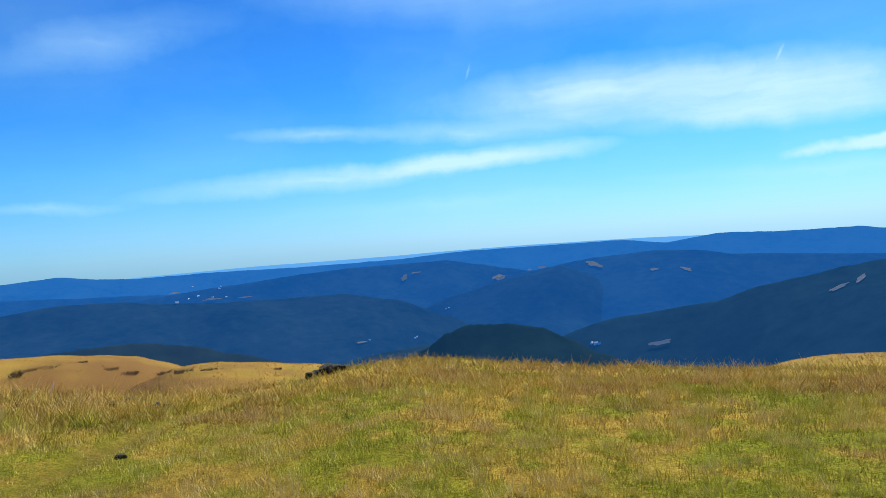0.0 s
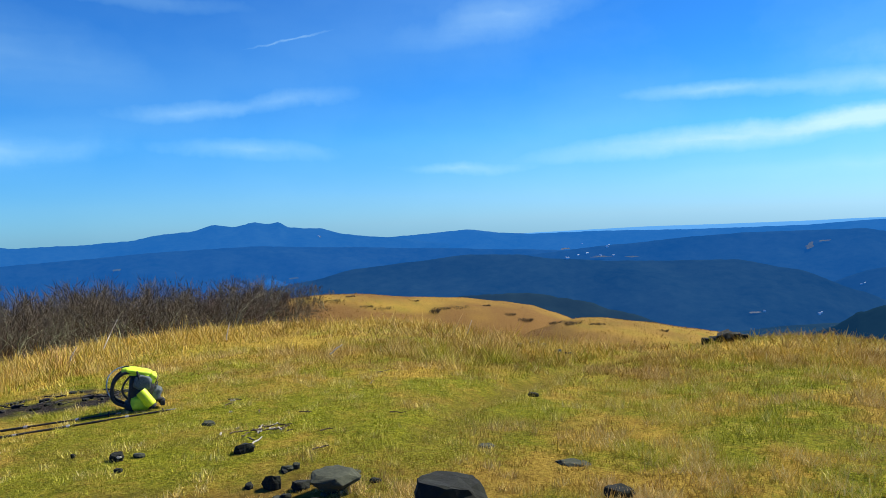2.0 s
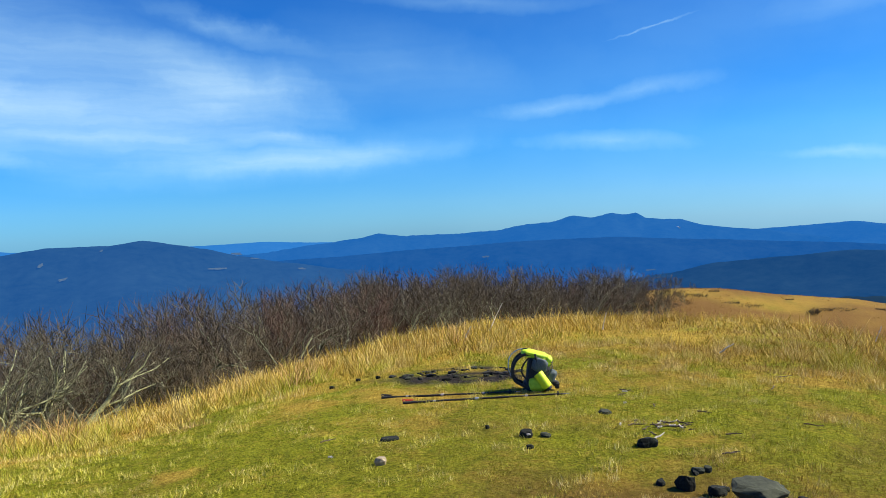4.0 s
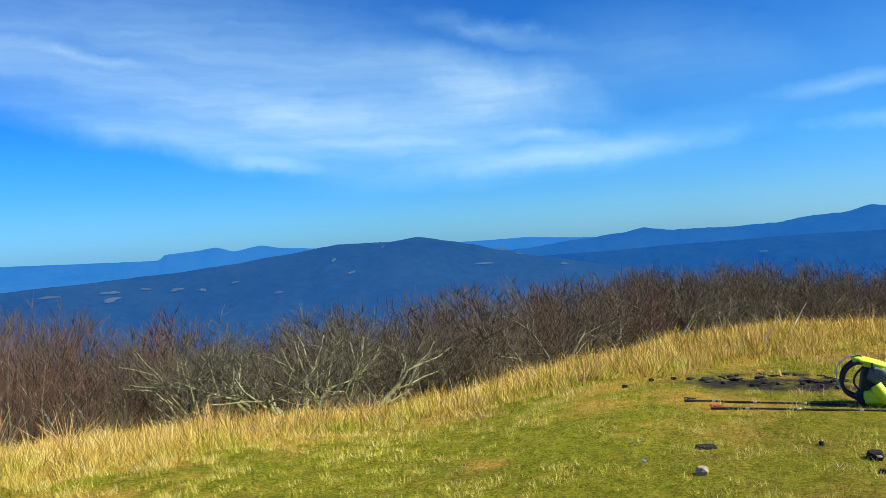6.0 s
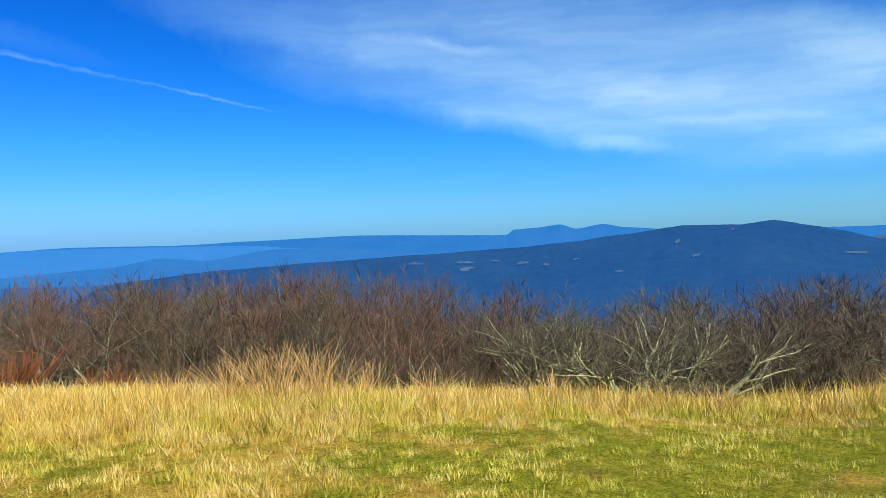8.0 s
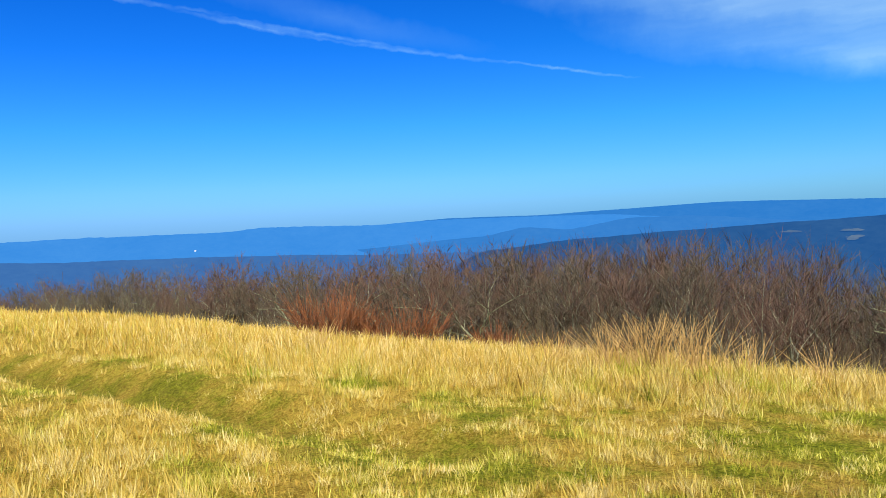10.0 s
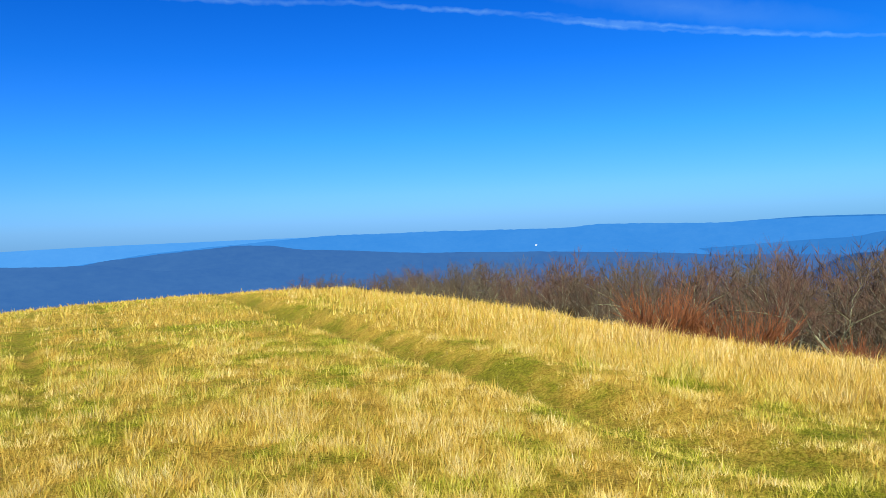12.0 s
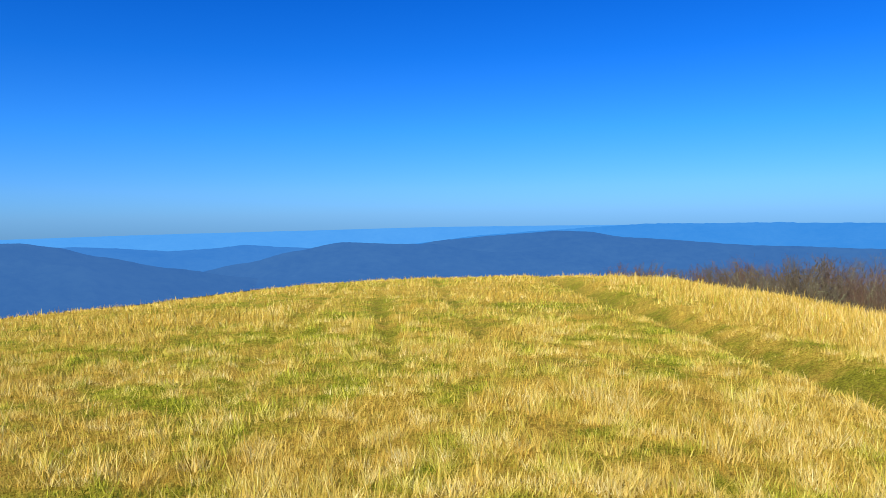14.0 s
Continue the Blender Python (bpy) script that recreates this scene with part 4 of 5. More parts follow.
# the pale many-stemmed tree at the edge of the wood, red bushes, tall tuft
hero_bark = two_tone("pale_lichen_bark", (0.02, 0.02, 0.010), (0.50, 0.52, 0.25), 5.0, 0.95, relief=0.01)
hero_twig = two_tone("pale_lichen_twigs", (0.018, 0.017, 0.009), (0.15, 0.14, 0.075), 3.0, 0.95)
TWIG_COUNTS[:] = [(2, 2, 2), (3, 3, 3)]
for bearing, away, seed, stems, spread, wide, top, turn_ in ((89.0, 22.0, 53, 7, 0.85, 1.45, 3.9, 40), (85.6, 22.5, 57, 4, 0.7, 1.3, 4.6, 200), (96.3, 22.0, 67, 5, 0.7, 1.35, 4.8, 110), (92.6, 22.3, 71, 4, 0.7, 1.4, 4.4, 20)):
    hero, hero_tall = bare_tree("spreading crooked lichen-covered leafless tree at the wood's edge", seed, stems, spread, hero_bark, hero_twig, 3, 0.28, 0.135, 0.10)
    hx, hy, hz = place_on_ground(bearing, away)
    size = (EYE_LEVEL - away * math.tan(radians(top)) - hz - 0.2) / hero_tall
    hero.matrix_basis = pose(hx, hy, hz + 0.2, 0, 0, turn_) @ Matrix.Diagonal((wide * size, wide * size, size, 1))


def shrub(name, label, category, group, at, wide, high, stems, seed, mat, radius=0.006, bunches=5):
    """A dense low bush of upright forking stems."""
    rng = np.random.default_rng(seed)
    low, upper = [], []
    for _ in range(stems):
        a, out = rng.uniform(0, 2 * math.pi), math.sqrt(rng.random()) * wide * 0.35
        foot = np.array([out * math.cos(a), out * math.sin(a), -0.1])
        lean = rng.uniform(0.05, 0.75)
        way = np.array([math.cos(a) * lean, math.sin(a) * lean, 1.0])
        knee = foot + way * high * rng.uniform(0.3, 0.5)
        low.append((foot, knee, radius * 1.4, radius))
        for _ in range(bunches):
            tip = knee + (way + rng.normal(0, 0.38, 3)) * high * rng.uniform(0.25, 0.6)
            upper.append((knee, tip, radius, radius * 0.5))
    root = new(name, None)
    tagged(part("stem_mass", tubes("stem_mass", low, 3, mat), root), kind="stuff")
    tagged(part("twig_mass", tubes("twig_mass", upper, 3, mat), root), kind="stuff")
    root.matrix_basis = pose(*at)
    return tagged(root, label, category, group)


rust = two_tone("rusty_twigs", (0.08, 0.026, 0.008), (0.30, 0.105, 0.028), 2.0, 0.9)
brush = two_tone("dark_brush", (0.045, 0.034, 0.016), (0.16, 0.12, 0.06), 1.0, 0.95)
for bearing, away, wide, high in ((140.4, 18.5, 1.7, 1.15), (138.6, 19.0, 1.3, 0.95), (134.4, 18.5, 1.9, 1.0), (127.6, 18.5, 1.2, 0.7), (123.4, 18.0, 1.1, 0.65), (117.5, 17.0, 1.0, 0.6)):
    x, y, z = place_on_ground(bearing, away)
    shrub("red_bush", "low rust-red leafless bush beyond the dry grass", "bush", "rust-red bushes", (x, y, z), wide, high, 60, int(bearing), rust, 0.009)
for bearing, away, wide, high in ((118, 16, 1.6, 0.9), (111, 17, 1.4, 0.9), (86, 17.5, 1.2, 0.8), (103, 17, 1.3, 0.8), (74, 18, 1.3, 0.8), (97, 18.5, 1.5, 0.9), (123.5, 17, 1.4, 0.8)):
    x, y, z = place_on_ground(bearing, away)
    shrub("brown_bush", "low brown leafless bush below the brow", "bush", "brown bushes", (x, y, z), wide, high, 45, int(bearing), brush, 0.008)
def undergrowth():
    """Added tangled bushes that stand in for the dim, dark mass at the wood's foot."""
    rng = random.Random(31)
    kinds = [shrub("undergrowth_filler", "added dark brown undergrowth filling the dim foot of the wood", "bush", "undergrowth of the wood", (0, 0, 0), 3.4, 1.9, 60, 810 + k, brush, 0.010, 6) for k in range(3)]
    for i, bearing in enumerate(np.arange(47.0, 160.0, 2.9)):
        away = wood_line(float(bearing))[1] + 1.5 + rng.uniform(0, 4)
        m = pose(*place_on_ground(float(bearing), away), 0, 0, rng.uniform(0, 360))
        thing = kinds[i] if i < 3 else copy_thing(kinds[i % 3], m)
        size = rng.uniform(0.8, 1.3) * (1 + 0.012 * max(away - 25, 0))
        thing.matrix_basis = m @ Matrix.Diagonal((size, size, size, 1))


undergrowth()


def on_slope(bearing, drop):
    """Where the line of sight from the summit, so many degrees below level, meets the ground."""
    r = np.geomspace(8, 260, 1500)
    x, y = CENTRE[0] - math.sin(radians(bearing)) * r, CENTRE[1] + math.cos(radians(bearing)) * r
    k = int(np.argmax(ground_height(x, y) > EYE_LEVEL - r * math.tan(radians(drop))))
    return float(x[k]), float(y[k]), float(ground_height(x[k:k + 1], y[k:k + 1])[0])


for bearing, drop, wide, high in ((30.3, 7.1, 1.7, 1.0), (28.6, 6.75, 5.0, 0.45), (29.8, 6.8, 3.0, 0.4), (24.5, 7.45, 2.2, 0.45), (23.3, 7.95, 2.6, 0.7), (38.2, 5.85, 5.0, 0.7), (34.4, 6.55, 4.0, 0.5), (35.6, 6.35, 2.5, 0.4), (19.6, 8.3, 2.2, 0.5),
                                  (20.8, 8.2, 2.2, 0.4), (17.8, 8.35, 2.0, 0.3), (40.6, 5.6, 6.0, 1.0), (42.4, 5.9, 6.0, 1.3), (26.3, 6.7, 1.6, 0.4), (13.0, 8.85, 1.4, 0.3), (31.8, 6.1, 1.5, 0.35), (36.8, 5.5, 2.0, 0.4)):
    shrub("low_shrub", "dark low shrub on the grassy knoll", "shrub", "shrubs on the knoll", on_slope(bearing, drop), wide, high * 0.6, 60, int(bearing * 10), brush, 0.014)


def tussock(label, at, wide, high, count, seed, mat):
    """Long dry stalks that lean out from one root."""
    rng = np.random.default_rng(seed)
    segs = []
    for _ in range(count):
        a, lean = rng.uniform(0, 2 * math.pi), rng.uniform(0.05, 0.9)
        foot = np.array([rng.normal(0, wide * 0.25), rng.normal(0, wide * 0.25), -0.05])
        way = np.array([math.cos(a) * lean, math.sin(a) * lean, 1.0])
        mid = foot + way * high * 0.55 * rng.uniform(0.6, 1.1)
        tip = mid + (way + np.array([math.cos(a), math.sin(a), -0.2]) * 0.4 * rng.random()) * high * 0.4
        segs += [(foot, mid, 0.006, 0.0045), (mid, tip, 0.0045, 0.0015)]
    ob = new("grass_tussock", tubes("grass_tussock", segs, 3, mat))
    ob.matrix_basis = pose(*at)
    return tagged(ob, label, "grass tussock", "tussocks on the brow")


stalk = two_tone("dry_stalk", (0.34, 0.18, 0.04), (0.68, 0.46, 0.16), 3.0, 0.8)
for i, (bearing, away, wide, high, count) in enumerate(((116.5, 10.9, 0.55, 0.95, 90), (113.5, 11.2, 0.6, 0.9, 80), (119.5, 11.0, 0.4, 0.8, 50), (123.5, 11.4, 0.35, 0.6, 35), (110, 11.2, 0.4, 0.7, 40), (105, 11.0, 0.3, 0.6, 30), (141, 12.5, 0.3, 0.55, 30), (68, 10.5, 0.35, 0.5, 30), (56, 13, 0.4, 0.5, 35), (84, 10, 0.35, 0.5, 30), (96, 10.3, 0.3, 0.55, 30))):
    x, y, z = place_on_ground(bearing, away)
    tussock("tussock of long dry golden stalks", (x, y, z), wide, high, count, 300 + i, stalk)


# ---------------------------------------------------------------- stones
def finish(name, bm, mat, smooth=False):
    me = bpy.data.meshes.new(name)
    bm.to_mesh(me)
    bm.free()
    me.materials.append(mat)
    if smooth:
        me.polygons.foreach_set("use_smooth", np.ones(len(me.polygons), dtype=bool))
    return me


def stone_mesh(seed, sx, sy, sz, flats=9):
    """A broken slab of stone: angular sides, a flat top that tilts a little, an undercut foot."""
    rng = random.Random(seed)
    bm = bmesh.new()
    tip_x, tip_y = rng.uniform(-0.12, 0.12), rng.uniform(-0.12, 0.12)
    for level, count, reach in ((0.5, 7, 0.8), (0.18, flats, 1.0), (-0.5, 6, 0.62)):
        start = rng.uniform(0, 1)
        for k in range(count):
            a, f = 2 * math.pi * (k + start + rng.uniform(-0.25, 0.25)) / count, reach * rng.uniform(0.82, 1.08)
            x, y = 0.5 * f * math.cos(a), 0.5 * f * math.sin(a)
            bm.verts.new((x, y, level + x * tip_x * 2 + y * tip_y * 2 + rng.uniform(-0.04, 0.04)))
    bmesh.ops.convex_hull(bm, input=bm.verts[:])
    bmesh.ops.subdivide_edges(bm, edges=bm.edges[:], cuts=2, use_grid_fill=True)
    for v in bm.verts:
        v.co += v.co.normalized() * (0.06 * noise.noise(v.co * 3.1 + Vector((seed, 0, 0))) + 0.035 * noise.noise(v.co * 9 + Vector((0, seed, 0))))
        v.co = Vector((v.co.x * sx, v.co.y * sy, v.co.z * sz))
    return bm


slate = two_tone("dark_slate", (0.003, 0.004, 0.002), (0.013, 0.016, 0.008), 9.0, 1.0, relief=0.008)
pale_slate = two_tone("weathered_slate", (0.020, 0.024, 0.013), (0.072, 0.078, 0.046), 8.0, 1.0, relief=0.006)
tan_stone = two_tone("tan_stone", (0.22, 0.17, 0.10), (0.42, 0.33, 0.20), 9.0, 0.9, relief=0.006)


def stone(label, x, y, sx, sy, sz, seed, mat, turn_=0.0, lift=0.25):
    lift = lift - 0.15
    me = finish("rock", stone_mesh(seed, sx, sy, sz), mat)
    ob = new("rock", me)
    z = float(ground_height(np.array(x), np.array(y)))
    ob.matrix_basis = pose(x, y, z + sz * lift, 0, 0, turn_)
    return tagged(ob, label, "rock", "stones in the turf")


stone("large dark angular stone with a flat mossy top", -2.22, 3.44, 0.46, 0.35, 0.30, 3, slate, 20, 0.22)
stone("pale flat-topped stone on a dark base", -2.98, 3.42, 0.33, 0.27, 0.09, 8, pale_slate, 50, 1.05)
stone("dark stone under a flat slab", -2.99, 3.44, 0.14, 0.12, 0.11, 9, slate, 10, 0.2)
stone("small dark flat stone", -1.46, 4.08, 0.21, 0.13, 0.09, 12, slate, 15, 0.25)
stone("mossy dark stone in trampled turf", -4.15, 3.85, 0.17, 0.13, 0.11, 15, slate, 40, 0.15)
stone("small grey stone sunk in the turf", -5.08, 4.38, 0.13, 0.10, 0.06, 18, pale_slate, 0, 0.1)
stone("flat grey slab level with the turf", -1.92, 4.60, 0.24, 0.15, 0.05, 21, pale_slate, 10, 0.0)
stone("small flat slab in the grass", -2.62, 4.72, 0.13, 0.11, 0.04, 24, pale_slate, 30, 0.05)
stone("dark stone on the trodden path", -3.10, 6.75, 0.13, 0.11, 0.07, 28, slate, 0, 0.15)
stone("light tan stone in the turf", -5.10, 2.20, 0.10, 0.08, 0.08, 30, tan_stone, 60, 0.25)
stone("dark flat stone flush with the grass", -5.62, 2.56, 0.18, 0.12, 0.04, 33, slate, 70, 0.15)
stone("dark upright stone in the turf", -4.92, 3.37, 0.12, 0.10, 0.09, 36, slate, 0, 0.2)
stone("small grey stone beside a dark one", -4.84, 3.50, 0.10, 0.08, 0.05, 37, pale_slate, 0, 0.15)
stone("broad pale slab in the turf", -3.12, 3.72, 0.24, 0.16, 0.05, 39, pale_slate, 35, 0.0)
stone("dark jagged stone among others", -3.40, 3.34, 0.13, 0.10, 0.14, 42, slate, 15, 0.2)
stone("dark low stone among others", -3.22, 3.40, 0.14, 0.10, 0.09, 45, slate, 80, 0.2)
rng_c = random.Random(77)
for i in range(14):
    stone("small dark chip of stone in the turf", -3.25 + rng_c.uniform(-0.35, 0.4), 3.42 + rng_c.uniform(-0.25, 0.3), rng_c.uniform(0.05, 0.10), rng_c.uniform(0.04, 0.07), rng_c.uniform(0.03, 0.06), 900 + i, slate if i % 3 else pale_slate, 31 * i, 0.2)
stone("small dark stone in the turf", -4.65, 3.18, 0.07, 0.06, 0.05, 48, slate, 80, 0.2)
stone("small dark stone in the turf", -5.35, 3.32, 0.04, 0.04, 0.05, 51, slate, 80, 0.2)
for i, (bearing, away, s) in enumerate(((9.1, 16.4, 0.20), (8.6, 16.7, 0.24), (8.0, 16.6, 0.36), (7.3, 16.8, 0.30), (6.7, 16.6, 0.22), (22.7, 13.4, 0.12), (21.6, 14.6, 0.16), (20.9, 13.9, 0.14), (19.6, 12.3, 0.13), (18.8, 12.0, 0.12), (62, 9.4, 0.055), (63.5, 9.6, 0.05), (65.5, 9.2, 0.05))):
    x, y, z = place_on_ground(bearing, away)
    stone("dark outcropping rock on the brow" if away > 15 else "dark stone in the grass", x, y, s * 1.5, s, s * 0.95, 60 + i, slate if i < 5 or i > 9 else pale_slate, 37 * i, 0.3)


# ---------------------------------------------------------------- sticks and scraps
charcoal = two_tone("charcoal", (0.008, 0.008, 0.008), (0.05, 0.045, 0.042), 20.0, 0.9, relief=0.003)
dead_wood = two_tone("dead_wood", (0.04, 0.028, 0.018), (0.20, 0.145, 0.095), 14.0, 0.9)
bleached = two_tone("bleached_wood", (0.45, 0.40, 0.32), (0.78, 0.72, 0.62), 14.0, 0.9)


def stick(label, x, y, length, radius, turn_, seed, mat, group, raise_=0.0, tilt=0.0):
    """A crooked stick that lies on the ground."""
    rng = np.random.default_rng(seed)
    pts = [np.array([length * (k / 4 - 0.5), rng.normal(0, length * 0.05), rng.uniform(0, radius)]) for k in range(5)]
    segs = [(pts[k], pts[k + 1], radius * (1 - 0.12 * k), radius * (0.88 - 0.12 * k)) for k in range(4)]
    fork = pts[2] + np.array([length * 0.2, length * rng.uniform(-0.25, 0.25), radius])
    segs.append((pts[2], fork, radius * 0.6, radius * 0.3))
    ob = new("stick", tubes("stick", segs, 5, mat))
    z = float(ground_height(np.array(x), np.array(y)))
    ob.matrix_basis = pose(x, y, z + radius + raise_, 0, tilt, turn_)
    return tagged(ob, label, "stick", group)


rng_s = random.Random(9)
for i in range(26):
    a, d = rng_s.uniform(0, 2 * math.pi), math.sqrt(rng_s.random())
    along, across = d * math.cos(a) * 0.95, d * math.sin(a) * 0.42
    stick("charred stick in the old fire place", FIRE[0] + 0.8 * along - 0.6 * across, FIRE[1] + 0.6 * along + 0.8 * across, rng_s.uniform(0.06, 0.24), rng_s.uniform(0.005, 0.013), rng_s.uniform(0, 180), 400 + i, charcoal, "charred sticks", 0.005)
for i in range(34):
    a, d = rng_s.uniform(0, 2 * math.pi), math.sqrt(rng_s.random())
    along, across = d * math.cos(a) * 1.0, d * math.sin(a) * 0.45
    stone("sooty stone of the old fire place", FIRE[0] + 0.8 * along - 0.6 * across, FIRE[1] + 0.6 * along + 0.8 * across, rng_s.uniform(0.05, 0.13), rng_s.uniform(0.04, 0.08), 0.04, 500 + i, (slate, pale_slate, charcoal)[i % 3], 40 * i, 0.3)
for i, (x, y, l, t) in enumerate(((-4.40, 4.32, 0.30, 20), (-4.55, 4.20, 0.22, 60), (-4.30, 4.45, 0.18, 100), (-4.95, 4.85, 0.15, 140), (-5.5, 5.1, 0.22, 10), (-5.42, 4.95, 0.14, 80), (-4.46, 4.9, 0.16, 30), (-5.0, 6.9, 0.3, 70), (-4.75, 6.3, 0.25, 120), (-3.7, 5.2, 0.2, 15), (-3.9, 4.5, 0.16, 45), (-6.0, 2.2, 0.2, 100), (-3.6, 4.05, 0.18, 65))):
    stick("dead brown stick on the trampled turf", x, y, l * 0.7, 0.006, t, 440 + i, dead_wood, "dead sticks", 0.015)
for i in range(16):
    stick("broken dead twig in a small heap on the turf", -4.42 + rng_s.gauss(0, 0.11), 4.36 + rng_s.gauss(0, 0.11), rng_s.uniform(0.05, 0.12), rng_s.uniform(0.005, 0.010), rng_s.uniform(0, 180), 520 + i, bleached if i % 5 == 0 else dead_wood, "broken twigs", 0.02, rng_s.uniform(-12, 12))
for i, (x, y, l, t) in enumerate(((-4.33, 4.36, 0.12, 45), (-5.45, 5.02, 0.09, 10), (-4.86, 3.35, 0.05, 30), (-4.62, 4.08, 0.08, 130), (-5.15, 4.7, 0.05, 30), (-4.36, 4.24, 0.07, 80), (-5.5, 2.0, 0.06, 45))):
    stick("bleached wood chip on the turf", x, y, l * 0.6, 0.009, t, 460 + i, bleached, "wood chips", 0.02)
for i, (bearing, away, l, t, tilt) in enumerate(((52.8, 14.8, 0.75, 60, -62), (55, 12.6, 0.35, 10, -50), (44.6, 13.2, 0.4, 20, -75), (26.5, 14.5, 0.35, 20, -70), (36, 9.2, 0.3, 0, -35))):
    x, y, z = place_on_ground(bearing, away)
    stick("bleached dead stem standing in the dry grass", x, y, l * 0.8, 0.011, t, 480 + i, bleached, "dead stems", 0.33 * l + 0.1, tilt)


# ---------------------------------------------------------------- backpack and trekking poles
neon = two_tone("neon_fabric", (0.42, 0.62, 0.01), (0.62, 0.82, 0.03), 30.0, 0.6, relief=0.002)
neon_bright = two_tone("neon_yellow_shell", (0.62, 0.80, 0.01), (0.78, 0.92, 0.03), 20.0, 0.45)
black_fabric = two_tone("black_fabric", (0.008, 0.009, 0.010), (0.030, 0.032, 0.034), 60.0, 0.75, relief=0.001)
grey_mesh = two_tone("grey_mesh", (0.03, 0.045, 0.045), (0.12, 0.15, 0.15), 120.0, 0.7, relief=0.001)
blue_tube = two_tone("blue_tube", (0.10, 0.22, 0.34), (0.22, 0.36, 0.48), 20.0, 0.35)
carbon = two_tone("dark_pole", (0.006, 0.006, 0.007), (0.02, 0.02, 0.022), 40.0, 0.5, 0.0)
silver = two_tone("pole_metal", (0.45, 0.45, 0.46), (0.65, 0.65, 0.66), 30.0, 0.35, 0.8)
red_strap = two_tone("red_strap", (0.50, 0.03, 0.015), (0.70, 0.07, 0.03), 40.0, 0.65)


def blob(name, centre, radii, mat, power=0.6, lumps=0.08, seed=0, tilt=(0, 0, 0)):
    """A stuffed, rounded-off box."""
    bm = bmesh.new()
    bmesh.ops.create_uvsphere(bm, u_segments=28, v_segments=18, radius=1.0)
    turn_ = Euler([radians(a) for a in tilt]).to_matrix()
    for v in bm.verts:
        c = Vector([math.copysign(abs(k) ** power, k) for k in v.co])
        c *= 1 + lumps * noise.noise(v.co * 2.3 + Vector((seed, seed * 0.7, 0))) + 0.3 * lumps * noise.noise(v.co * 7 + Vector((seed, 0, 3)))
        v.co = turn_ @ Vector((c.x * radii[0], c.y * radii[1], c.z * radii[2])) + Vector(centre)
    return finish(name, bm, mat, True)


def cord(name, points, radius, mat, sides=8, flat=1.0):
    """A strap, tube or rod swept through points."""
    pts = [Vector(p) for p in points]
    fine_pts = []
    for i in range(len(pts) - 1):
        p0, p1, p2, p3 = pts[max(i - 1, 0)], pts[i], pts[i + 1], pts[min(i + 2, len(pts) - 1)]
        for k in range(6):
            t = k / 6
            fine_pts.append(0.5 * (2 * p1 + (p2 - p0) * t + (2 * p0 - 5 * p1 + 4 * p2 - p3) * t * t + (3 * p1 - p0 - 3 * p2 + p3) * t ** 3))
    fine_pts.append(pts[-1])
    bm = bmesh.new()
    rings = []
    for i, p in enumerate(fine_pts):
        d = (fine_pts[min(i + 1, len(fine_pts) - 1)] - fine_pts[max(i - 1, 0)]).normalized()
        u = d.cross(Vector((0, 1, 0.02))).normalized()
        w = d.cross(u)
        rings.append([bm.verts.new(p + radius * (math.cos(2 * math.pi * k / sides) * u + flat * math.sin(2 * math.pi * k / sides) * w)) for k in range(sides)])
    for a, b in zip(rings, rings[1:]):
        for k in range(sides):
            bm.faces.new((a[k], a[(k + 1) % sides], b[(k + 1) % sides], b[k]))
    bm.faces.new(rings[0][::-1])
    bm.faces.new(rings[-1])
    bmesh.ops.recalc_face_normals(bm, faces=bm.faces)
    return finish(name, bm, mat, True)


